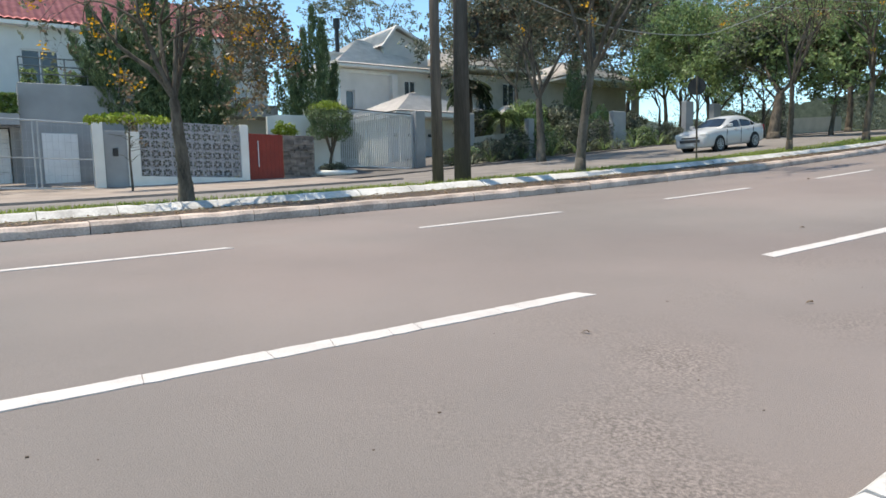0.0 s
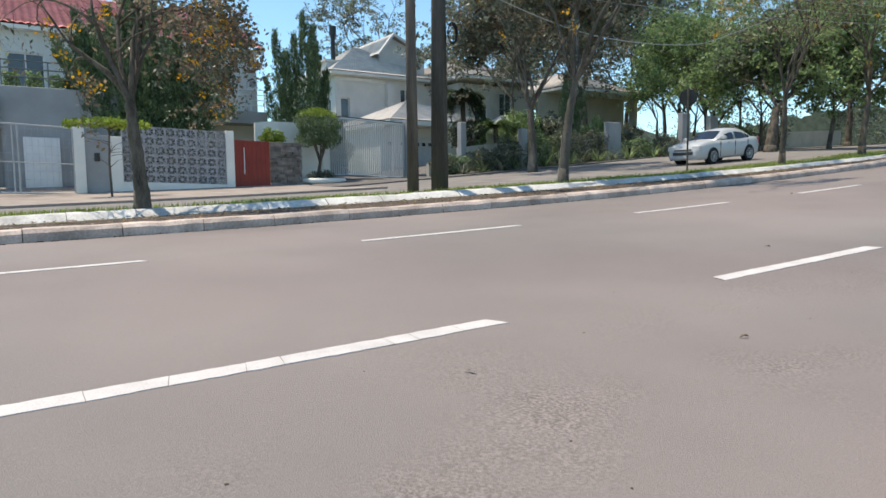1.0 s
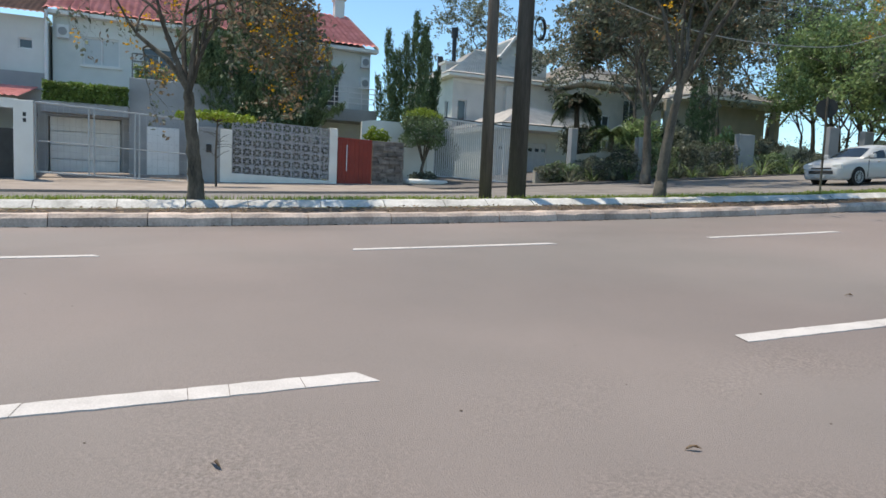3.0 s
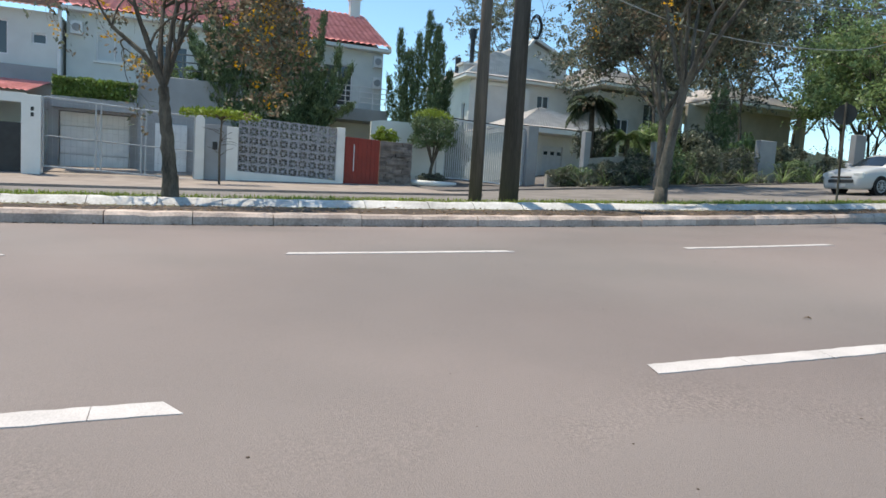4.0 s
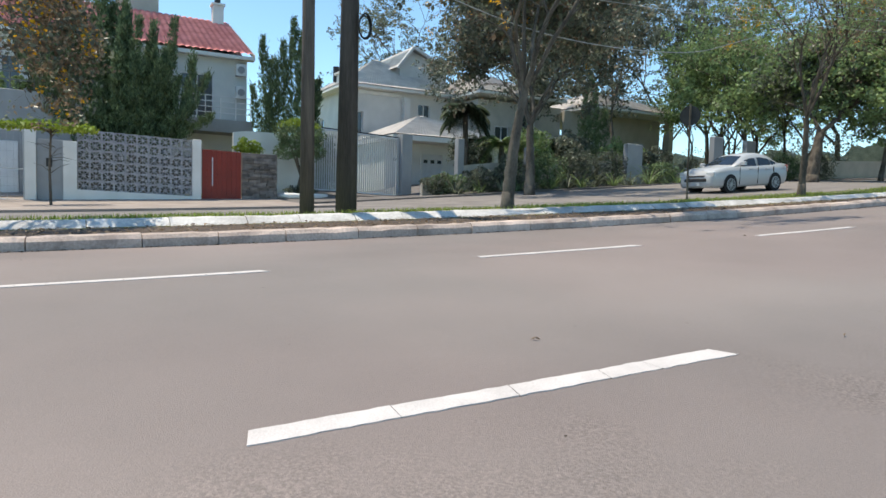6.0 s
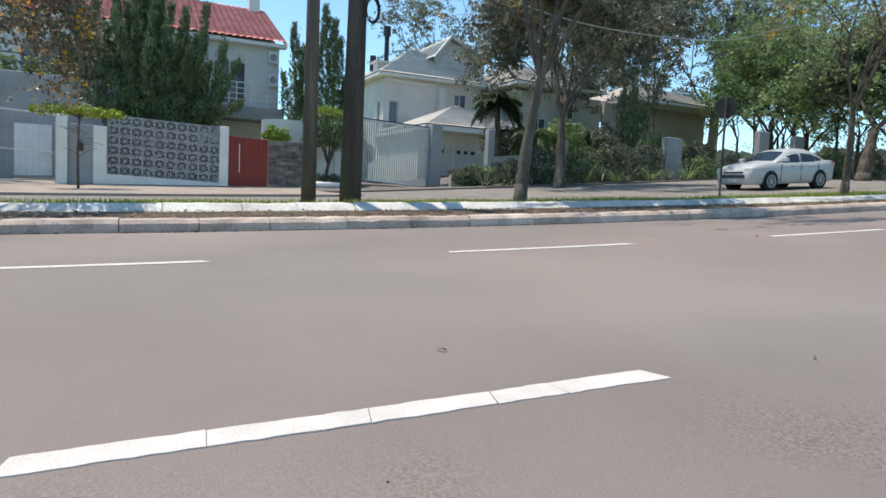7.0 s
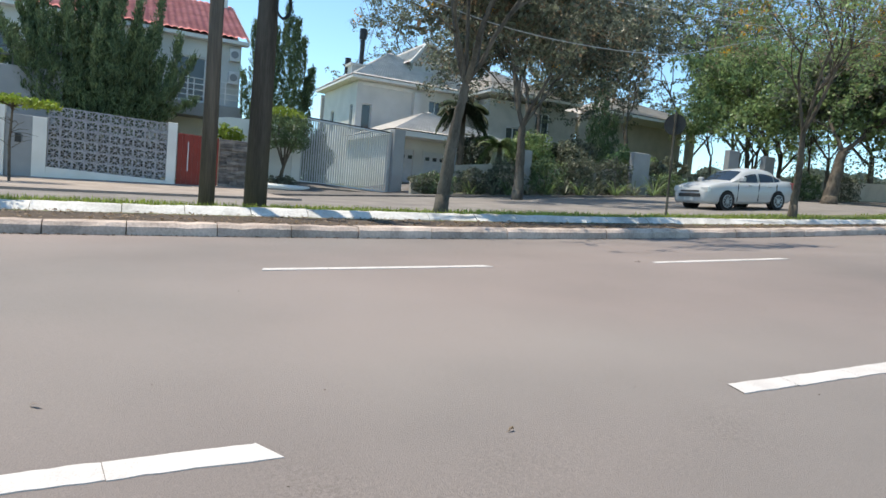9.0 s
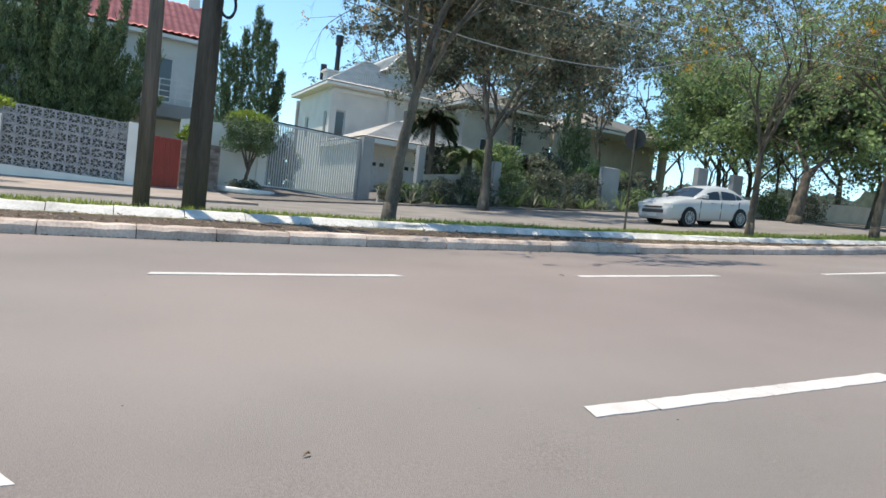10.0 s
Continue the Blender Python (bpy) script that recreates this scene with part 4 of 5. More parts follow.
# ---- trees ----
class Tree:
    """Grows tapered limbs and scatters leaves along the twigs."""

    def __init__(self, seed, bias):
        self.rng, self.wood, self.tips, self.bias = random.Random(seed), Geo(), [], Vector(bias)
        self.knots = random.Random(seed + 900)

    def gnarled(self, pts, r, r1):
        """A trunk or main limb with swellings, ridges and a slightly crooked line."""
        rng, n, k, seg = self.knots, (len(pts) - 1) * 5, len(self.wood.v), 14
        ph, line, radii = rng.random() * 6.28, [], []
        for i in range(n + 1):
            u = i / n * (len(pts) - 1)
            a = min(int(u), len(pts) - 2)
            bend = 0.07 * r if 0 < i < n else 0
            line.append(pts[a].lerp(pts[a + 1], u - a) + Vector((rng.uniform(-bend, bend), rng.uniform(-bend, bend), 0)))
            radii.append((r + (r1 - r) * i / n) * rng.uniform(0.95, 1.05))
        self.wood.tube(line, radii, seg, cap=False)
        for i in range(n + 1):
            for a in range(seg):
                q = k + i * seg + a
                v, c = Vector(self.wood.v[q]), line[i]
                f = 1 + 0.07 * math.sin(3 * 6.283 * a / seg + ph + 0.08 * i) + rng.uniform(-0.07, 0.07)
                self.wood.v[q] = tuple(c + (v - c) * f)

    def limb(self, p, d, length, r, level, top, spread, rise, kids):
        rng, pts, n = self.rng, [p], 4
        dirs = [d]
        for i in range(n):
            w = 0.045 if level == 0 else 0.14
            d = (d + Vector((rng.gauss(0, w), rng.gauss(0, w), rng.gauss(0, w * 0.6) + rise)) + (self.bias * 0.13 if level > 1 else Vector())).normalized()
            pts.append(pts[-1] + d * length / n)
            dirs.append(d)
        r1 = r * (0.62 if level < top else 0.25)
        if level < 2:
            self.gnarled(pts, r, r1)
        else:
            self.wood.tube(pts, [r + (r1 - r) * i / n for i in range(n + 1)], 6 if level < 3 else 4)
        if level >= top - 1:
            self.tips += [(pts[i].lerp(pts[i + 1], rng.random()), level) for i in range(1, n) for _ in range(2)] + [(pts[-1], level)]
        if level == top:
            return
        for k in range(kids[level]):
            i = n if k < 2 or level == 0 and not self.low else rng.randint(2, n)
            a = rng.random() * 6.28 if k else rng.random() * 6.28
            if k < 2:
                a = self.turn + 3.1416 * k + rng.uniform(-0.5, 0.5)
            side = (Matrix.Rotation(a, 3, dirs[i]) @ dirs[i].orthogonal()).normalized()
            nd = (dirs[i] + side * spread[level] * rng.uniform(0.7, 1.25)).normalized()
            self.limb(pts[i], nd, length * rng.uniform(0.62, 0.85) if level else length * self.grow * rng.uniform(0.55, 0.75), r1 * (rng.uniform(0.6, 0.85) if level else rng.uniform(0.5, 0.75)), level + 1, top, spread, rise * 0.8, kids)
        self.turn += 1.3


def make_tree(name, base, trunk, r, top, kids, spread, seed, label, leaves, lean=(0, 0), bark=None, blossom=None, rise=0.06, cloud=0.28, group="", flare=1.3, bias=(-0.3, 0, 0), grow=1.0, low=False, dense=None):
    """leaves: (material, leaves per twig point, leaf size); blossom: (material, clusters, size)."""
    x, y = base
    z = gz(x, y) - 0.05
    T = Tree(seed, bias)
    T.turn, T.grow, T.low = seed * 0.7, grow, low
    T.wood.tube([(x, y, z - 0.1), (x, y, z + 0.12), (x + lean[0] * 0.1, y + lean[1] * 0.1, z + 0.4)], [r * flare, r * 1.12, r * 0.98], 10)
    T.limb(Vector((x, y, z + 0.05)), Vector((lean[0], lean[1], 1)).normalized(), trunk, r, 0, top, spread, rise, kids)
    t = empty(name, (x, y, z), label, "tree", group)
    part("trunk", T.wood, bark or BARK, t, smooth=True)
    rng = random.Random(seed + 50)
    for i, (m, per, size) in enumerate(leaves):
        g = Geo()
        for p, lv in T.tips:
            if rng.random() > 0.5 * (dense(p) if dense else 1):
                continue
            c = p + Vector([rng.gauss(0, 0.5) * cloud for _ in range(3)])
            for _ in range(per):
                q = c + Vector([max(-1.5, min(1.5, rng.gauss(0, 1))) * cloud * e * 0.42 for e in (1, 1, 0.7)])
                g.leaf(q, size * rng.uniform(0.6, 1.4), rng)
        part("crown", g, m, t)
    if blossom:
        m, n, size = blossom
        g = Geo()
        for p, lv in rng.sample(T.tips, min(n, len(T.tips))):
            for _ in range(14):
                g.leaf(p + Vector((rng.gauss(0, 0.07), rng.gauss(0, 0.07), rng.gauss(0, 0.06))), size * rng.uniform(0.7, 1.2), rng, long=1.1)
        part("blossom", g, m, t, "clusters of yellow flowers")
    return t


STREET = "street trees on the verge"
make_tree("trumpet_tree", (-11.05, 2.6), 1.75, 0.125, 5, (6, 3, 3, 3, 3), (0.55, 0.6, 0.65, 0.7, 0.7), 23, "flowering street tree with sparse rusty leaves and yellow blossom", [(LEAF_RUST, 5, 0.052), (LEAF_DARK, 4, 0.052)], (0.0, 0.0), BARK, (FLOWER, 60, 0.055), rise=0.03, group=STREET, cloud=0.17, bias=(-0.3, 0.8, -1.15), grow=1.1, dense=lambda p: 0.12 if p.y < 3.0 else 0.40)
make_tree("street_tree", (-11.35, 12.5), 2.5, 0.135, 5, (6, 4, 3, 3, 3), (0.55, 0.7, 0.75, 0.7, 0.7), 31, "dense dark-leaved street tree with a forked lichen-grey trunk", [(LEAF_DARK, 9, 0.085), (LEAF_RUST, 2, 0.07)], (0.0, 0.05), BARK_PALE, (FLOWER, 26, 0.05), group=STREET, cloud=0.24, bias=(-0.8, 0.35, -0.3), grow=1.35, dense=lambda p: 0.03 if p.y < 12.0 else 1.0)
make_tree("street_tree", (-11.94, 23.55), 2.3, 0.11, 5, (5, 4, 3, 3, 3), (0.5, 0.65, 0.75, 0.7, 0.7), 41, "slender twiggy street tree with thin foliage and some yellow blossom", [(LEAF_RUST, 3, 0.05), (LEAF_MID, 5, 0.06)], (0.02, 0.0), BARK, (FLOWER, 60, 0.07), group=STREET, cloud=0.3, bias=(-0.4, -0.2, -0.2), grow=1.6, dense=lambda p: 0.6)
make_tree("street_tree", (-12.3, 30.1), 2.4, 0.15, 5, (4, 4, 3, 3, 3), (0.6, 0.7, 0.75, 0.7, 0.7), 51, "street tree with yellowing foliage on the verge", [(LEAF_MID, 5, 0.07), (LEAF_RUST, 2, 0.06)], (0.0, 0.0), BARK, (FLOWER, 40, 0.07), group=STREET, cloud=0.32, bias=(-0.4, 0, 0), grow=1.4, dense=lambda p: 0.7)
make_tree("garden_tree", (-22.5, 21.2), 2.9, 0.22, 5, (7, 3, 3, 3, 3), (0.42, 0.55, 0.65, 0.7, 0.7), 61, "broad tree with many rising limbs beside the garden wall", [(LEAF_DARK, 10, 0.1), (LEAF_RUST, 2, 0.085)], (0.03, 0.03), BARK_PALE, group="", cloud=0.36, flare=1.2, bias=(-0.1, 0.1, -0.5), grow=1.4)
make_tree("garden_tree", (-22.0, 40.0), 2.8, 0.36, 5, (4, 4, 3, 3, 3), (0.75, 0.7, 0.7, 0.7, 0.7), 71, "large spreading dark tree with a heavy forked trunk", [(LEAF_DARK, 7, 0.15), (LEAF_MID, 5, 0.15)], (0.0, 0.12), BARK, cloud=0.5, bias=(0, 0, 0), grow=1.35)
BACK = "trees behind the gardens"
for i, (x, y, h, r, m, k) in enumerate(((-34.0, 29.5, 4.2, 0.16, LEAF_DARK, 14), (-34.5, 37, 4.0, 0.16, LEAF_DARK, 12), (-19, 70, 4.5, 0.3, LEAF_DARK, 15), (-13, 42, 3.2, 0.2, LEAF_DARK, 8), (-10.5, 54, 3.5, 0.25, LEAF_DARK, 12), (-33, 50, 3.0, 0.2, LEAF_MID, 15), (-30, 45, 3.2, 0.18, LEAF_MID, 13), (-44, 58, 4.2, 0.25, LEAF_DARK, 12), (-53, 50.5, 5.5, 0.3, LEAF_DARK, 14), (-45, 53, 5.2, 0.28, LEAF_DARK, 14), (-39, 54, 4.4, 0.25, LEAF_MID, 12), (-26, 58, 3.4, 0.28, LEAF_DARK, 15), (-17, 48, 3.0, 0.25, LEAF_MID, 9), (-56, 46, 5.2, 0.3, LEAF_DARK, 14), (-58, 34, 5.5, 0.3, LEAF_DARK, 13), (-36, 66, 4.0, 0.3, LEAF_MID, 14), (-16, 60, 3.4, 0.25, LEAF_MID, 14), (-21, 45, 2.4, 0.15, LEAF_MID, 9), (-25, 44, 2.4, 0.14, LEAF_MID, 9), (-15.5, 52, 2.4, 0.16, LEAF_MID, 11))):
    make_tree("background_tree", (x, y), h, r, 4, (4, 4, 4, 3), (0.7, 0.75, 0.75, 0.7), 80 + i, "leafy green tree standing behind the garden walls", [(m, int(k * 0.9), 0.15)], low=True, bias=(0, 0, -0.45), grow=1.6, bark=BARK, group=BACK, cloud=0.46)

for i, (x, y, h) in enumerate(((-33.5, 43.8, 2.4), (-32.0, 46.2, 2.6), (-36.0, 51.0, 3.0), (-29.5, 48.5, 2.6), (-34.5, 47.5, 2.8))):
    make_tree("bare_tree", (x, y), h, 0.12, 4, (4, 4, 3, 3), (0.7, 0.75, 0.75, 0.7), 120 + i, "nearly bare twiggy tree beyond the porch", [(LEAF_MID, 4, 0.12)], low=True, bias=(0, 0, -0.2), grow=1.2, bark=BARK, group="bare trees", cloud=0.4, dense=lambda p: 0.5)

g, rng = Geo(), random.Random(7)
def woods(x, y, top, clumps):
    """Leaf clumps that fill a stand of trees from the ground to an uneven top."""
    for k in range(clumps):
        cx, cy, r = x + rng.gauss(0, 2.2), y + rng.gauss(0, 2.2), rng.uniform(0.6, 1.3)
        cz = gz(cx, min(cy, 60)) + top * (0.1 + 0.8 * rng.random()) * (1 - 0.035 * ((cx - x) ** 2 + (cy - y) ** 2) ** 0.5)
        for i in range(24):
            d = Vector((rng.gauss(0, 1), rng.gauss(0, 1), rng.gauss(0, 0.8))).normalized() * r * rng.uniform(0.6, 1)
            g.leaf((cx + d.x, cy + d.y, cz + d.z), rng.uniform(0.1, 0.22), rng, long=1.2)


for i in range(75):
    y = rng.uniform(62, 120)
    woods(-5 - rng.random() * 1.1 * y, y, rng.uniform(4.0, 8.0), 22)
for i in range(30):
    woods(rng.uniform(-110, -62), rng.uniform(-25, 60), rng.uniform(2.5, 5.0), 18)
for yy, hh, sd in ((100, 5.0, 1.0), (135, 8.0, 2.0)):
    h = Geo()
    n = 520
    for i in range(n + 1):
        x = 40 - 260 * i / n
        z = gz(-40, 60) + hh + 1.6 * math.sin(x * 0.11 + sd) + 1.1 * math.sin(x * 0.29 + 2 * sd) + 0.6 * math.sin(x * 0.83) + rng.uniform(-0.55, 0.55)
        h.v += [(x, yy, 0.0), (x, yy, z), (x, yy + 14, z - 2.0)]
    for i in range(n):
        a = 3 * i
        h.f += [(a, a + 3, a + 4, a + 1), (a + 1, a + 4, a + 5, a + 2)]
    thing("backdrop", h, LEAF_DARK, "far wooded rise closing the view", "backdrop", kind="structure")
thing("distant_woods", g, LEAF_DARK, "dark woods and greenery in the distance", "woods", kind="stuff")


# ---- junipers: crowded upright plumes ----
def juniper(name, plumes, seed, label, density=1.0):
    """plumes: (x, y, foot z, tip x, tip y, tip z, radius)"""
    rng = random.Random(seed)
    x, y = plumes[0][0], plumes[0][1]
    t = empty(name, (x, y, gz(x, y)), label, "tree")
    g = Geo()
    g.tube([(x, y, gz(x, y) - 0.1), (x, y, plumes[0][2] + 1.2)], [0.2, 0.12], 8)
    part("trunk", g, BARK, t)
    g = Geo()
    for px, py, pz, tx, ty, tz, r in plumes:
        a, b = Vector((px, py, pz)), Vector((tx, ty, tz))
        L = (b - a).length
        tufts = int(80 * density * L * (0.4 + r))
        ph = rng.random() * 6
        for i in range(tufts):
            s = rng.random() ** 0.8
            rr = r * (math.sin(min(1, s * 1.5 + 0.25) * 1.5708) * (1 - s) ** 0.7 + 0.02)
            an = rng.random() * 6.283
            lump = 0.75 + 0.35 * math.sin(an * 3 + s * 14 + ph)
            c = a.lerp(b, s) + Vector((math.cos(an) * rr * lump, math.sin(an) * rr * lump, rng.gauss(0, 0.05)))
            out = Vector((math.cos(an), math.sin(an), 1.5 + s)).normalized()
            ln = rng.uniform(0.16, 0.34)
            for _ in range(8):
                q = c + out * ln * rng.random() + Vector((rng.gauss(0, 0.04), rng.gauss(0, 0.04), rng.gauss(0, 0.04)))
                dd = (out + Vector((rng.gauss(0, 0.3), rng.gauss(0, 0.3), rng.gauss(0, 0.3)))).normalized()
                ss = (Matrix.Rotation(rng.random() * 6.28, 3, dd) @ dd.orthogonal()).normalized() * rng.uniform(0.014, 0.026)
                dd = dd * rng.uniform(0.06, 0.12)
                g.face((q - dd, q + ss, q + dd, q - ss))
    part("foliage", g, LEAF_JUNIPER, t)
    return t


rng = random.Random(3)
pl = [(-29.6, 5.4, 3.2, -29.8, 5.2, 10.6, 0.75)]
for i in range(34):
    t = (i + 0.5) / 34
    py = 4.3 + 2.9 * ((i * 0.618) % 1)
    lean = (py - 5.7) * rng.uniform(0.9, 1.6) + rng.uniform(-0.35, 0.35)
    top = 10.2 - 1.05 * abs(py + lean - 5.3) - rng.uniform(0, 2.2)
    px = -29.9 + rng.uniform(0, 1.3)
    pl.append((px, py, 3.0 + rng.random() * 0.8, px + rng.uniform(-0.3, 0.5), py + lean, max(top, 5.0), rng.uniform(0.3, 0.5)))
pl += [(-28.9, 7.2, 3.6, -29.0, 7.9, 8.8, 0.36), (-28.9, 7.7, 3.7, -29.0, 9.2, 6.7, 0.34), (-28.8, 6.6, 3.4, -28.9, 7.1, 8.5, 0.4), (-28.9, 4.3, 3.6, -29, 2.5, 6.8, 0.42), (-28.9, 4.5, 3.4, -29, 3.2, 8.4, 0.45), (-28.9, 8.0, 3.6, -28.9, 8.6, 7.4, 0.36), (-28.9, 4.0, 3.5, -28.9, 2.9, 5.7, 0.45)]
juniper("juniper", pl, 5, "large dark green juniper with twisted upright plumes behind the pierced wall")
pl = [(-30.2, 13.1, 2.0, -30.2, 13.15, 9.8, 0.65)]
for dy, tz, r in ((-1.55, 8.85, 0.43), (-1.0, 8.0, 0.52), (0.95, 8.6, 0.52), (1.5, 7.3, 0.43), (-1.9, 6.6, 0.35), (0.4, 9.2, 0.48), (-0.5, 8.8, 0.52), (1.2, 6.6, 0.52), (-1.3, 6.2, 0.52)):
    pl.append((-30.2 + rng.uniform(-0.4, 0.5), 13.1 + dy * 0.52, 2.4, -30.2 + rng.uniform(-0.5, 0.5), 13.1 + dy * 0.92, tz, r))
juniper("juniper", pl, 6, "tall juniper with several pointed plumes between the houses")


pl = [(-30.6, 31.4, 2.8, -30.6, 31.4, 9.4, 0.75), (-30.3, 30.9, 2.8, -30.3, 30.7, 8.3, 0.6), (-30.4, 32.0, 2.8, -30.3, 32.3, 7.6, 0.55), (-30.8, 31.8, 2.8, -30.9, 32.0, 8.8, 0.5)]
juniper("conifer", pl, 16, "dark columnar conifer before the wing of the white house", 0.7)


# ---- shrubs and bedding ----
def bush(name, c, rad, n, size, material, label, seed, trunk=False, cat="shrub", group=""):
    rng = random.Random(seed)
    g = Geo()
    ph = [rng.random() * 6.28 for _ in range(4)]
    for i in range(n):
        d = Vector((rng.gauss(0, 1), rng.gauss(0, 1), rng.gauss(0, 1))).normalized()
        lump = 0.82 + 0.13 * math.sin(5 * d.x + ph[0]) + 0.12 * math.sin(6 * d.y + ph[1]) + 0.12 * math.sin(6 * d.z + ph[2])
        s = lump * rng.uniform(0.72, 1.05)
        g.leaf((c[0] + d.x * rad[0] * s, c[1] + d.y * rad[1] * s, c[2] + d.z * rad[2] * s), size * rng.uniform(0.6, 1.3), rng, up=0.3)
    zb = gz(c[0], c[1])
    t = empty(name, (c[0], c[1], zb), label, cat, group)
    part("foliage", g, material, t)
    w = Geo()
    if trunk:
        w.tube([(c[0], c[1] - 0.1, zb - 0.1), (c[0], c[1] - 0.02, zb + 0.6), (c[0], c[1] + 0.1, zb + 1.1)], [0.1, 0.075, 0.06], 7)
        for k in range(5):
            w.tube([(c[0], c[1] + 0.03, zb + 0.8), (c[0] + rng.uniform(-0.3, 0.3), c[1] + (k - 2) * 0.25, c[2] - 0.2), (c[0] + rng.uniform(-0.5, 0.5), c[1] + (k - 2) * 0.4, c[2] + 0.3)], [0.05, 0.035, 0.015], 5)
    else:
        w.tube([(c[0], c[1], zb - 0.1), (c[0], c[1], c[2])], [0.05, 0.02], 5)
    part("stem", w, BARK, t)
    return t


st = bush("small_tree", (-27.8, 12.82, 4.12), (1.05, 1.3, 0.9), 6200, 0.06, LEAF_JUNIPER, "small rounded tree clipped to a ball, in a white planter", 1, True, "tree")
g, rng = Geo(), random.Random(2)
for i in range(900):
    a, d = rng.random() * 6.28, rng.random() ** 0.5
    g.leaf((-27.8 + 0.7 * d * math.cos(a), 12.75 + 0.95 * d * math.sin(a), 5.07 - 0.3 * d * d + rng.gauss(0, 0.06)), 0.06, rng, up=1)
part("new_growth", g, LEAF_LIME, st, "yellow-green leaves over the top")
# unseen shrubs, added so the openings of the wall read as dark as shade
for i in range(7):
    bush("shrub", (-27.75, 4.3 + i * 0.62, 2.5), (0.5, 0.5, 1.0), 900, 0.11, LEAF_DARK, "dark leafy shrub added close behind the pierced wall to darken its openings", 40 + i, group="shrubs behind the pierced wall")
bush("shrub", (-27.7, 10.55, 3.72), (0.35, 0.65, 0.38), 900, 0.08, LEAF_LIME, "yellow-green shrub behind the stone wall", 3)
bush("shrub", (-27.2, 12.7, 2.05), (0.5, 0.7, 0.22), 600, 0.08, LEAF_DARK, "low dark planting in the planter", 4)
bush("conifer_hedge", (-30.1, 14.75, 3.3), (0.6, 0.95, 1.4), 6500, 0.08, LEAF_JUNIPER, "dark clipped conifer behind the white gate", 8)
# clipped hedge on the garage
rng = random.Random(9)
g = Geo()
for i in range(6500):
    f = rng.randint(0, 2)
    y = rng.uniform(-2.35, 0.55)
    u, w = rng.random(), rng.gauss(0, 0.03)
    if f == 0:
        g.leaf((-28.35 + w, y, 4.15 + u * 0.75), 0.075 * rng.uniform(0.6, 1.3), rng)
    elif f == 1:
        g.leaf((-28.35 - u * 0.7, y, 4.9 + w - 0.02 * math.sin(y * 6)), 0.075 * rng.uniform(0.6, 1.3), rng, up=1)
    else:
        g.leaf((-28.4 - u * 0.6, y, 4.15 + rng.random() * 0.72), 0.09, rng)
hedge = empty("hedge", (-28.7, -1, 4.15), "clipped green box hedge along the garage roof", "hedge")
part("foliage", g, HEDGE, hedge)
part("trough", Geo().box(-29.1, -28.3, -2.4, 0.58, 3.78, 4.2), RENDER_GREY, hedge, "grey rendered planting trough")
for i in range(5):
    bush("potted_plant", (-29.1, 1.0 + i * 0.75, 5.7), (0.3, 0.35, 0.35), 260, 0.09, LEAF_MID, "leafy green terrace plant", 20 + i, group="terrace plants")

# umbrella-shaped sapling on the sidewalk
rng = random.Random(12)
sap = empty("sapling", (-24.06, 3.65, gz(-24.06, 3.65)), "young street tree with a flat bright lime crown and bare twigs", "tree")
zb = gz(-24.06, 3.65)
g = Geo().tube([(-24.06, 3.65, zb - 0.05), (-24.05, 3.62, zb + 1.2), (-24.06, 3.68, zb + 2.5)], [0.045, 0.038, 0.025], 6)
for k in range(14):
    a, z0 = rng.random() * 6.28, zb + rng.uniform(1.0, 2.3)
    q = Vector((-24.06, 3.65, z0))
    e = q + Vector((math.cos(a) * 0.5, math.sin(a) * rng.uniform(0.4, 0.9), rng.uniform(-0.05, 0.35)))
    g.tube([q, q.lerp(e, 0.5) + Vector((0, 0, 0.06)), e], [0.014, 0.01, 0.005], 4)
for k in range(9):
    a = k * 0.7
    g.tube([(-24.06, 3.65, zb + 2.3), (-24.06 + 0.5 * math.cos(a), 3.65 + 0.6 * math.sin(a), zb + 2.55)], [0.018, 0.008], 4)
part("trunk", g, BARK, sap)
g = Geo()
for i in range(1300):
    a, d = rng.random() * 6.28, rng.random() ** 0.6
    g.leaf((-24.06 + math.cos(a) * d * 0.9, 3.65 + math.sin(a) * d * 1.35, zb + 2.62 - 0.16 * d + rng.gauss(0, 0.05)), rng.uniform(0.06, 0.12), rng)
part("crown", g, LEAF_LIME, sap)


# strap-leaved clumps, hedge bushes and a palm along the upper garden wall
def straps(c, n, length, seed, material, name, label, group):
    rng = random.Random(seed)
    g = Geo()
    x, y = c
    z = gz(x, y)
    for i in range(n):
        a, ln, up = rng.random() * 6.28, length * rng.uniform(0.6, 1.1), rng.uniform(0.5, 1.3)
        d = Vector((math.cos(a), math.sin(a), 0))
        s = Vector((-d.y, d.x, 0)) * 0.035
        prev = Vector((x, y, z)) + d * 0.1 * rng.random()
        for k in range(4):
            t = (k + 1) / 4
            cur = Vector((x, y, z)) + d * ln * t * 0.8 + Vector((0, 0, ln * (up * t - 0.9 * t * t)))
            w0, w1 = s * (1 - k / 4.2), s * (1 - (k + 1) / 4.2)
            g.face((prev - w0, prev + w0, cur + w1, cur - w1))
            prev = cur
    return thing(name, g, material, label, "plant", group)


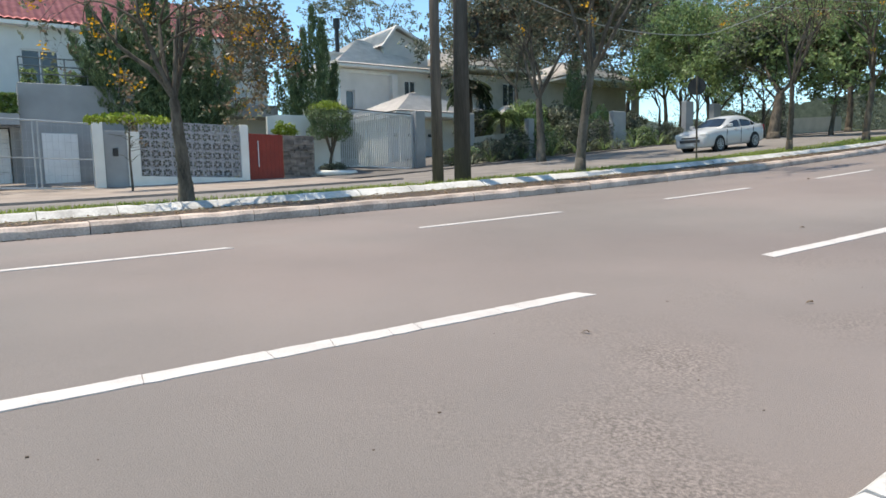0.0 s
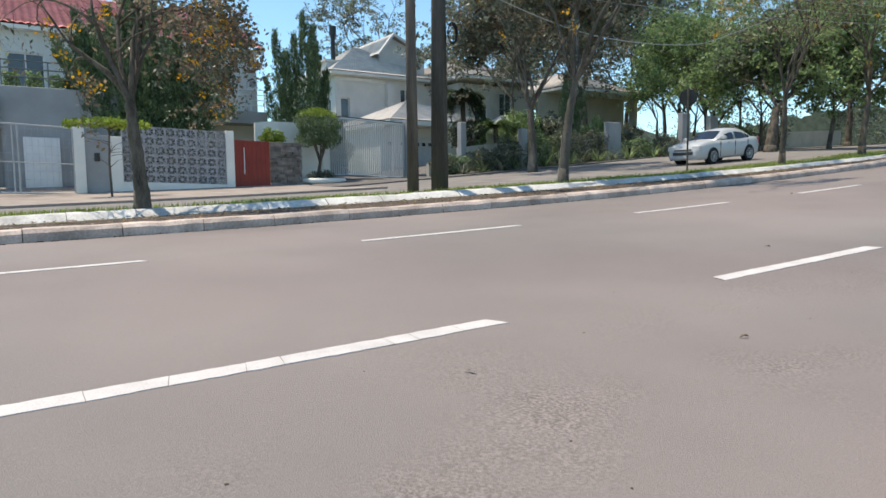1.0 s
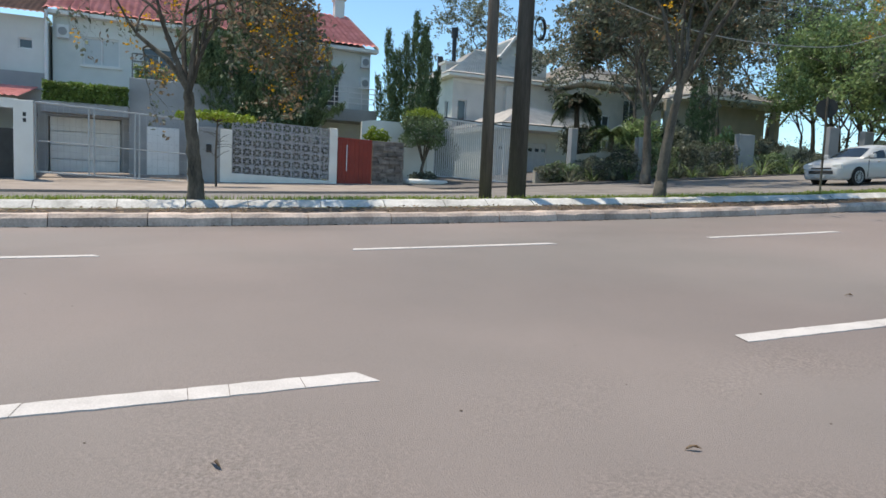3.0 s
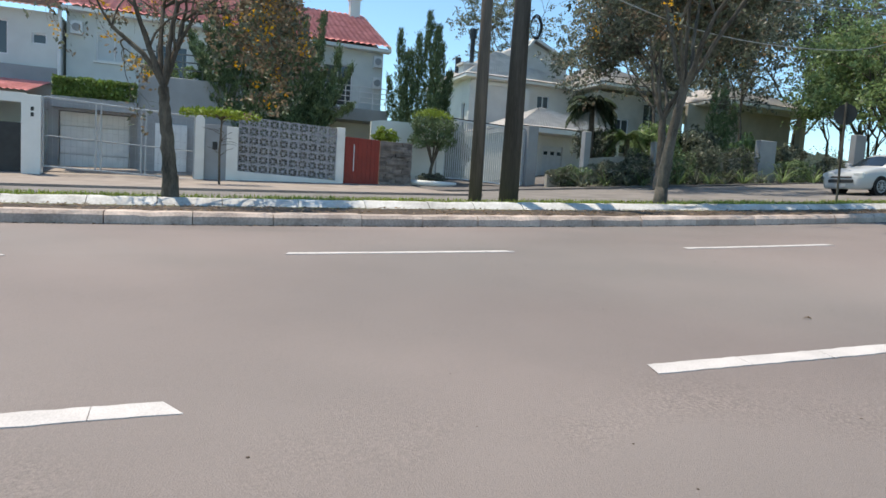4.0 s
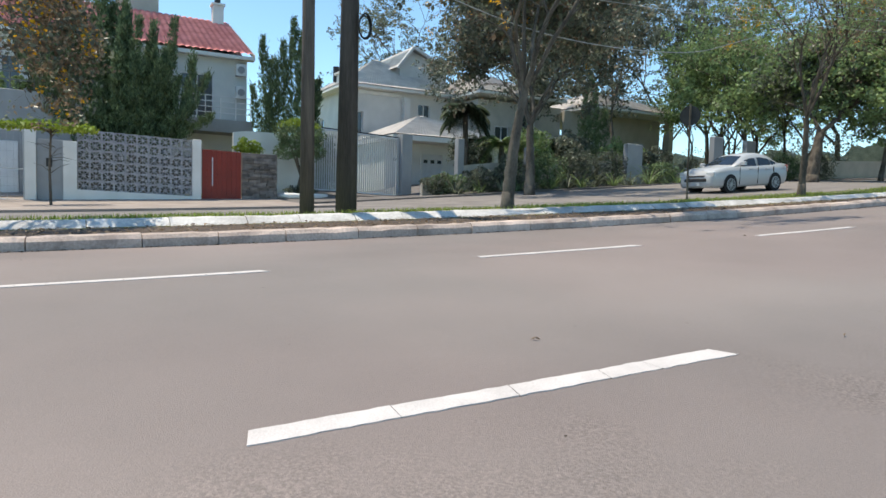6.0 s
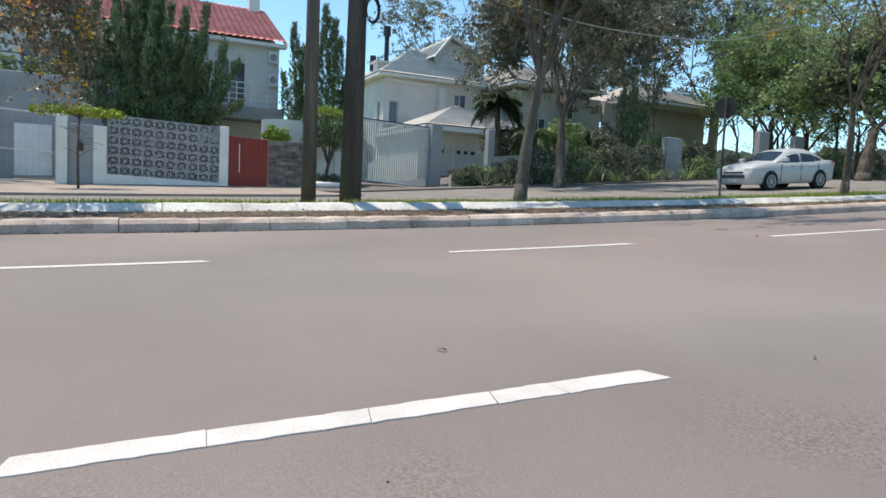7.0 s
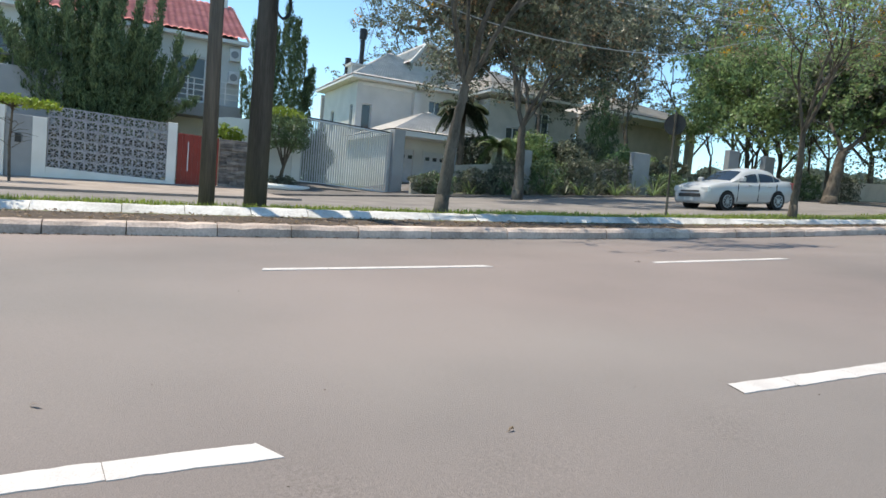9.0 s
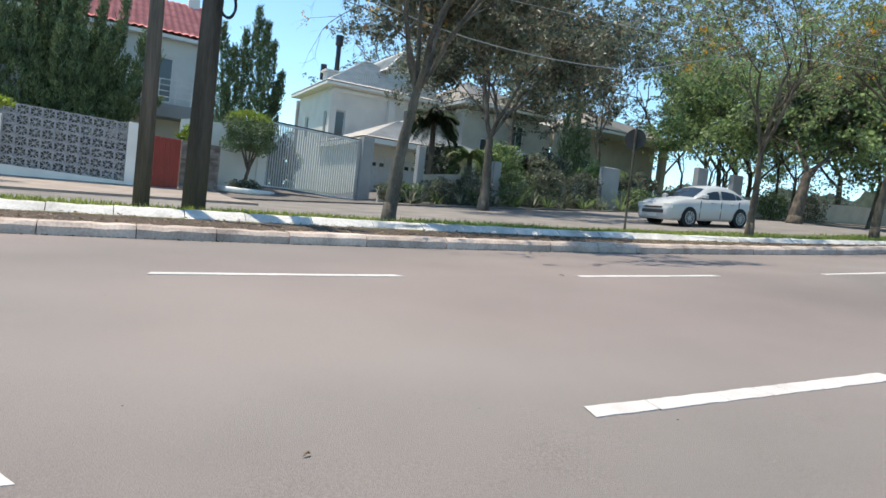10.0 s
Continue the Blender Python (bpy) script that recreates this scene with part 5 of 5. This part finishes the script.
rng = random.Random(15)
for i, (x, y, r, h) in enumerate(((-26.2, 19.2, 1.0, 0.6), (-26.3, 21.2, 1.0, 0.75), (-26.4, 22.8, 1.1, 1.0), (-26.5, 25.2, 1.2, 1.1), (-26.6, 27.2, 1.2, 1.2), (-26.6, 29.3, 1.2, 1.2), (-26.3, 33.0, 1.2, 0.8), (-26.3, 35.5, 1.3, 0.9), (-26.2, 39.4, 1.0, 0.8), (-26.0, 43.5, 1.6, 1.0), (-26, 47, 1.7, 1.1), (-26.3, 17.9 + 1.0, 1.0, 0.6))):
    bush("shrub", (x, y, gz(x, y) + h * 0.8), (0.7, r, h), int(1900 * r), 0.075, LEAF_DARK if i % 3 else LEAF_JUNIPER, "dark green shrub along the garden wall", 100 + i, group="wall shrubs")
for i, (x, y, z, r, h) in enumerate(((-29.5, 22.5, 4.4, 1.4, 1.1), (-29.6, 26.0, 4.6, 1.4, 1.2), (-30, 29.5, 5.0, 1.4, 1.3), (-30.5, 34.5, 4.8, 1.6, 1.1), (-31, 37.5, 5.0, 1.5, 0.9), (-27.9, 25.2, 4.5, 1.2, 1.4), (-27.8, 27.6, 4.2, 1.1, 1.3), (-27.9, 31.0, 4.5, 1.1, 1.3), (-27.9, 33.6, 4.1, 1.1, 1.1))):
    bush("garden_shrub", (x, y, z), (1.0, r, h), 2300, 0.11, LEAF_DARK if i % 2 == 0 else LEAF_MID, "tall leafy shrub inside the garden", 130 + i, True, group="garden shrubs")
for i in range(16):
    straps((-25.6 + rng.uniform(-0.4, 0.3), 19.5 + i * 1.05 + rng.uniform(-0.3, 0.3)), 34, rng.uniform(1.5, 2.5), 160 + i, LEAF_MID if i % 2 else LEAF_DARK, "strap_leaf_plant", "arching strap-leaved plant by the wall", "strap-leaved plants")


def palm(x, y, zt, n, ln, seed, label, m):
    rng = random.Random(seed)
    t = empty("palm", (x, y, gz(x, y)), label, "palm")
    zb = gz(x, y)
    part("trunk", Geo().tube([(x, y, zb - 0.1), (x, y + 0.05, (zb + zt) / 2), (x, y, zt)], [0.17, 0.15, 0.13], 8), BARK, t, smooth=True)
    g = Geo()
    for i in range(n):
        a, up = rng.random() * 6.28, rng.uniform(-0.1, 1.1)
        d = Vector((math.cos(a), math.sin(a), 0))
        prev = Vector((x, y, zt))
        for k in range(9):
            s = (k + 1) / 9
            cur = Vector((x, y, zt)) + d * ln * s + Vector((0, 0, ln * (up * s - 1.05 * s * s)))
            side = Vector((-d.y, d.x, 0))
            for sg in (-1, 1):
                for e in (0.0, 0.5):
                    q = prev.lerp(cur, e)
                    tip = q + side * sg * 0.42 * (1 - 0.6 * s) + d * 0.15 + Vector((0, 0, -0.18))
                    g.face((q, q + d * 0.13, tip))
            prev = cur
    part("fronds", g, m, t)


palm(-28.6, 21.5, 6.4, 85, 1.2, 4, "dark feathery palm inside the garden wall", LEAF_PALM)
palm(-28.4, 23.6, 4.9, 26, 1.3, 5, "low green palm inside the garden wall", LEAF_MID)
palm(-29.0, 28.0, 5.0, 26, 1.5, 6, "dark feathery palm by the wing", LEAF_PALM)

# ---- poles, cables, sign ----
pole = empty("utility_pole", (-11.75, 9.02, gz(-11.75, 9.02)), "thick dark utility pole with a cable coil", "utility pole")
z0 = gz(-11.75, 9.02)
part("shaft", Geo().tube([(-11.75, 9.02, z0 - 0.2), (-11.75, 9.03, z0 + 4.5), (-11.75, 9.05, z0 + 9)], [0.205, 0.165, 0.13], 14), POLE_DARK, pole, smooth=True)
g = Geo()
for k in range(3):
    g.tube([(-11.55 + 0.02 * k, 9.25 + (0.11 + 0.01 * k) * math.cos(a), 4.92 + (0.2 + 0.02 * k) * math.sin(a)) for a in [i * 0.42 for i in range(16)]], 0.012, 5)
part("cable_coil", g, CABLE, pole, "black coil of cable")
part("bracket_box", Geo().box(-11.75, -11.35, 9.25, 9.75, 5.95, 6.55, bevel=0.03), GATE_GREY, pole, "grey metal service box")
for z in (7.6, 8.3):
    part("crossarm", Geo().box(-12.6, -10.9, 8.95, 9.1, z0 + z - 1.4, z0 + z - 1.28), POLE_WOOD, pole)
pole2 = empty("utility_pole", (-11.53, 8.18, gz(-11.53, 8.18)), "slimmer weathered wooden pole beside the utility pole", "utility pole")
z1 = gz(-11.53, 8.18)
part("shaft", Geo().tube([(-11.53, 8.18, z1 - 0.2), (-11.52, 8.16, z1 + 3), (-11.5, 8.13, z1 + 7.5)], [0.135, 0.115, 0.10], 12), POLE_WOOD, pole2, smooth=True)


def cable(pts, r, m, label):
    out = []
    P = [Vector(p) for p in pts]
    for i in range(len(P) - 1):
        a, b, c, d = P[max(i - 1, 0)], P[i], P[i + 1], P[min(i + 2, len(P) - 1)]
        for k in range(8):
            t = k / 8
            out.append(0.5 * ((2 * b) + (c - a) * t + (2 * a - 5 * b + 4 * c - d) * t * t + (3 * b - a - 3 * c + d) * t ** 3))
    out.append(P[-1])
    return thing("overhead_cable", Geo().tube(out, r, 4), m, label, "cable", "overhead cables")


cable([(-11.75, 9.05, 6.3), (-11.75, 13.4, 5.5), (-11.75, 17.7, 5.62), (-11.75, 20.3, 6.3), (-11.9, 24, 7.6)], 0.013, CABLE_PALE, "pale sagging service cable between pole and trees")
for i in range(4):
    zt = 6.0 + 0.27 * i
    cable([(-11.3, 9.0, zt - 0.05), (-10.5 + 0.1 * i, 16.0, zt + 0.1), (-10.4 + 0.1 * i, 20.0, zt + 0.4), (-10.3 + 0.1 * i, 36, zt + 2.0), (-10.3 + 0.1 * i, 60, zt + 4.6)], 0.007, CABLE_PALE, "pale thin overhead line along the street")
    cable([(-11.3, 9.0, zt - 0.05), (-12.0 + 0.3 * i, -6, zt + 0.9), (-12.0 + 0.3 * i, -30, zt + 1.6)], 0.011, CABLE, "thin dark overhead line along the street")

sign = empty("road_sign", (-13.65, 20.6, gz(-13.65, 20.6)), "round traffic sign seen from its dark back on a thin post", "road sign")
zs = gz(-13.65, 20.6)
part("post", Geo().tube([(-13.65, 20.6, zs - 0.1), (-13.66, 20.59, zs + 1.5), (-13.67, 20.58, zs + 2.85)], 0.032, 8), BARK_PALE, sign, "weathered pale post")
n = Vector((0.5, -0.86, 0)).normalized()
g = Geo().tube([Vector((-13.68, 20.58, 4.5)) - n * 0.045, Vector((-13.68, 20.58, 4.5)) - n * 0.035], 0.3, 28)
part("disc", g, DARK_METAL, sign, "dark round sign back")

# ---- car ----
car = empty("car", (-17.2, 27.3, gz(-17.2, 27.3)), "silver-white four-door saloon on the service road", "car")
CY, CX = 25.1, -17.2     # front bumper, centre line
cz = lambda s: gz(CX, CY + s) - 0.05


def loft(g, stations, ring):
    k, n = len(g.v), None
    for st in stations:
        pts = ring(*st)
        n = len(pts)
        g.v += pts
    for i in range(len(stations) - 1):
        for j in range(n):
            a, b = k + i * n + j, k + i * n + (j + 1) % n
            g.f.append((a, b, b + n, a + n))
    g.f.append(tuple(k + j for j in range(n))[::-1])
    g.f.append(tuple(k + (len(stations) - 1) * n + j for j in range(n)))


def body_ring(s, top, hw, low):
    z = cz(0) + (cz(4.4) - cz(0)) * s / 4.4
    half = [(0, low), (hw * 0.88, low), (hw * 0.97, low + 0.1), (hw, 0.55), (hw * 0.985, min(0.75, top - 0.06)), (hw * 0.93, top - 0.03), (hw * 0.8, top), (0, top + 0.025)]
    pts = [(x, h) for x, h in half] + [(-x, h) for x, h in half[-2:0:-1]]
    return [(CX + x, CY + s, z + h) for x, h in pts]


g = Geo()
loft(g, [(0.0, 0.62, 0.62, 0.3), (0.06, 0.78, 0.77, 0.22), (0.25, 0.89, 0.84, 0.2), (0.7, 0.97, 0.865, 0.2), (1.2, 1.0, 0.87, 0.2), (2.2, 1.0, 0.87, 0.2), (3.3, 1.02, 0.87, 0.2), (3.9, 1.05, 0.86, 0.2), (4.3, 1.03, 0.82, 0.24), (4.43, 0.92, 0.75, 0.3), (4.48, 0.6, 0.66, 0.32)], body_ring)
part("body", g, CAR_PAINT, car, smooth=True)
CABIN = [(1.12, 0.99, 0.80, 0.78), (1.5, 1.18, 0.80, 0.70), (1.86, 1.38, 0.80, 0.63), (2.2, 1.46, 0.80, 0.60), (2.6, 1.485, 0.80, 0.59), (3.0, 1.46, 0.80, 0.59), (3.35, 1.38, 0.79, 0.61), (3.75, 1.18, 0.77, 0.66), (4.05, 1.03, 0.76, 0.72)]


def cabin_at(s):
    """Roof height, belt half width and roof half width at s metres behind the bumper."""
    for a, b in zip(CABIN, CABIN[1:]):
        if s <= b[0]:
            f = (s - a[0]) / (b[0] - a[0])
            return [u + (v - u) * f for u, v in zip(a[1:], b[1:])]


def car_z(s):
    return cz(0) + (cz(4.4) - cz(0)) * s / 4.4


def cabin_ring(s, top, hb, ht):
    z = car_z(s)
    half = [(0, 0.93), (hb, 0.96), ((hb + ht) / 2 + 0.02, 0.5 * (0.96 + top)), (ht, top - 0.06), (ht * 0.8, top), (0, top + 0.03)]
    pts = half + [(-x, h) for x, h in half[-2:0:-1]]
    return [(CX + x, CY + s, z + h) for x, h in pts]


g = Geo()
loft(g, CABIN, cabin_ring)
part("cabin", g, CAR_PAINT, car, smooth=True)


def side_glass(sx, s0, s1):
    """A dark side window, a little proud of the cabin side, from belt to roof rail."""
    g, n = Geo(), 10
    rows = []
    for i in range(n + 1):
        s = s0 + (s1 - s0) * i / n
        top, hb, ht = cabin_at(s)
        low, mid, high = (hb, 0.985), ((hb + ht) / 2 + 0.02, 0.5 * (0.96 + top)), (ht + 0.012, max(top - 0.115, 0.99))
        rows.append([(CX + sx * (x + 0.012), CY + s, car_z(s) + h) for x, h in (low, mid, high)])
    for a, b in zip(rows, rows[1:]):
        for k in (0, 1):
            g.face((a[k], b[k], b[k + 1], a[k + 1]))
    return g


def screen_glass(s0, s1):
    g, n, rows = Geo(), 6, []
    for i in range(n + 1):
        s = s0 + (s1 - s0) * i / n
        top, hb, ht = cabin_at(s)
        rows.append([(CX + x, CY + s, car_z(s) + h + 0.012) for x, h in ((-ht * 0.84, top - 0.012), (-ht * 0.4, top + 0.016), (0, top + 0.031), (ht * 0.4, top + 0.016), (ht * 0.84, top - 0.012))])
    for a, b in zip(rows, rows[1:]):
        for k in range(4):
            g.face((a[k], a[k + 1], b[k + 1], b[k]))
    return g


part("windscreen", screen_glass(1.2, 1.84), CAR_GLASS, car, "dark windscreen", smooth=True)
part("rear_screen", screen_glass(3.4, 3.9), CAR_GLASS, car, "dark rear screen", smooth=True)
for sx in (-1, 1):
    zc = cz(2)
    for s0, s1 in ((1.5, 2.42), (2.55, 3.28), (3.33, 3.62)):
        part("side_window", side_glass(sx, s0, s1), CAR_GLASS, car, "dark tinted side window", smooth=True)
    for s in (1.42, 2.48, 3.42):
        part("door_seam", Geo().box(CX + sx * 0.862 - 0.012, CX + sx * 0.862 + 0.012, CY + s - 0.006, CY + s + 0.006, car_z(s) + 0.3, car_z(s) + 0.92), DARK_METAL, car, "dark door gap")
    part("rub_strip", Geo().box(CX + sx * 0.868 - 0.012, CX + sx * 0.868 + 0.012, CY + 1.4, CY + 3.1, car_z(2.2) + 0.53, car_z(2.2) + 0.575, zy=(cz(4.4) - cz(0)) / 4.4), CAR_PAINT, car, "body-coloured rubbing strip")
    part("mirror", Geo().box(CX + sx * 0.95 - 0.09, CX + sx * 0.95 + 0.09, CY + 1.42, CY + 1.55, zc + 0.98, zc + 1.12, bevel=0.03), CAR_PAINT, car)
    part("headlight", Geo().box(CX + sx * 0.62 - 0.17, CX + sx * 0.62 + 0.17, CY + 0.03, CY + 0.36, cz(0) + 0.64, cz(0) + 0.83, bevel=0.04), LAMP_CLEAR, car, "clear headlight")
    part("tail_light", Geo().box(CX + sx * 0.66 - 0.12, CX + sx * 0.66 + 0.12, CY + 4.2, CY + 4.43, cz(4.4) + 0.72, cz(4.4) + 0.98, bevel=0.02), LAMP_RED, car, "red tail light")
    for s in (1.95, 2.95):
        part("door_handle", Geo().box(CX + sx * 0.865 - 0.03, CX + sx * 0.865 + 0.03, CY + s, CY + s + 0.18, zc + 0.86 + (s - 2) * 0.045, zc + 0.9 + (s - 2) * 0.045, bevel=0.01), CAR_PAINT, car)
    for s in (0.92, 3.54):
        zw = cz(s) + 0.31
        xo = CX + sx * 0.80
        part("wheel_arch", Geo().tube([(xo - sx * 0.15, CY + s, zw + 0.02), (xo + sx * 0.072, CY + s, zw + 0.02)], 0.365, 24), TYRE, car, "dark wheel arch")
        w = empty("wheel", (0, 0, 0), "", "")
        w.parent = car
        w.location = Vector((xo, CY + s, zw)) - car.location
        part("tyre", Geo().tube([(xo - sx * 0.1, CY + s, zw), (xo + sx * 0.07, CY + s, zw), (xo + sx * 0.085, CY + s, zw)], [0.31, 0.31, 0.28], 26), TYRE, w)
        g = Geo().tube([(xo + sx * 0.08, CY + s, zw), (xo + sx * 0.095, CY + s, zw)], 0.06, 12)
        for k in range(10):
            a = k * 0.628
            c, sn = math.cos(a), math.sin(a)
            g.tube([(xo + sx * 0.088, CY + s + c * 0.04, zw + sn * 0.04), (xo + sx * 0.088, CY + s + c * 0.215, zw + sn * 0.215)], 0.018, 4)
        g.tube([(xo + sx * 0.088, CY + s + 0.215 * math.cos(a), zw + 0.215 * math.sin(a)) for a in [i * 6.2832 / 24 for i in range(25)]], 0.016, 5)
        part("rim", g, RIM, w, "spoked alloy rim")
part("grille", Geo().box(CX - 0.42, CX + 0.42, CY - 0.012, CY + 0.05, cz(0) + 0.62, cz(0) + 0.68, bevel=0.015), DARK_METAL, car, "dark upper front grille")
part("grille", Geo().box(CX - 0.5, CX + 0.5, CY - 0.02, CY + 0.05, cz(0) + 0.44, cz(0) + 0.57, bevel=0.02), DARK_METAL, car, "dark lower front grille")
part("number_plate", Geo().box(CX - 0.2, CX + 0.2, CY - 0.03, CY + 0.02, cz(0) + 0.30, cz(0) + 0.40), GATE_GREY, car, "plain grey plate")

# ---- grass, litter and specks ----
rng = random.Random(17)
g = Geo()
for i in range(26000):
    y = -9 + 47 * rng.random() ** 1.1
    x = rng.uniform(-13.95, -10.87) if rng.random() < 0.6 else rng.uniform(-11.5, -10.85)
    if 0.45 + 0.5 * math.sin(x * 2.1 + 1.7 * math.sin(y * 0.7)) + 0.35 * math.sin(y * 1.3) < rng.random() * 0.75:
        continue
    z, h, a = gz(x, y) - 0.03, rng.uniform(0.04, 0.12), rng.random() * 6.28
    c, s = math.cos(a) * 0.012, math.sin(a) * 0.012
    lx, ly = rng.gauss(0, 0.03), rng.gauss(0, 0.03)
    g.face(((x - c, y - s, z), (x + c, y + s, z), (x + lx, y + ly, z + h)))
thing("grass", g, GRASS, "patchy sunlit grass on the verge", "grass", kind="stuff")
g = Geo()
for i in range(6500):
    y = rng.uniform(-9, 34)
    x = rng.uniform(-10.5, -8.8)
    s = (x + 8.78) / (-10.52 + 8.78)
    z = (gz(-8.5, y) + 0.145) * (1 - s) + (gz(-10.7, y) - 0.13) * s + 0.02
    g.flat((x, y, z + rng.uniform(-0.01, 0.015)), rng.uniform(0.02, 0.045), rng)
thing("leaf_litter", g, LEAF_RUST, "dry fallen leaves between the kerbs", "leaf litter", kind="stuff")
g = Geo()
for i in range(160):
    y, x = rng.uniform(-6, 26), rng.uniform(-8.4, 0.0) if rng.random() < 0.5 else rng.uniform(-1.8, 0.1)
    s = rng.uniform(0.0015, 0.0045)
    z = gz(x, y)
    g.box(x - s, x + s, y - s * 1.3, y + s * 1.3, z, z + s)
thing("road_grit", g, SOIL, "small dark grit scattered on the asphalt", "grit", kind="stuff")


def fallen(x, y, a, ln):
    c, s = math.cos(a), math.sin(a)
    z = gz(x, y) + 0.006
    g = Geo()
    pts = [(-ln, 0, 0.0), (-ln * 0.3, ln * 0.28, 0.012), (ln, 0, 0.004), (ln * 0.2, -ln * 0.26, 0.018)]
    P = [(x + p * c - q * s, y + p * s + q * c, z + h) for p, q, h in pts]
    g.face(P)
    g.face([(u, w, v - 0.004) for u, w, v in P][::-1])
    return thing("fallen_leaf", g, LEAF_RUST, "curled brown leaf lying on the asphalt", "leaf", "leaves on the road")


for x, y, a, ln in ((-1.31, 2.38, 0.4, 0.034), (-0.95, 3.83, 1.2, 0.03), (-5.23, 12.0, 0.2, 0.045), (-1.83, 8.33, 2.0, 0.02), (-2.52, 6.7, 1.0, 0.03)):
    fallen(x, y, a, ln)
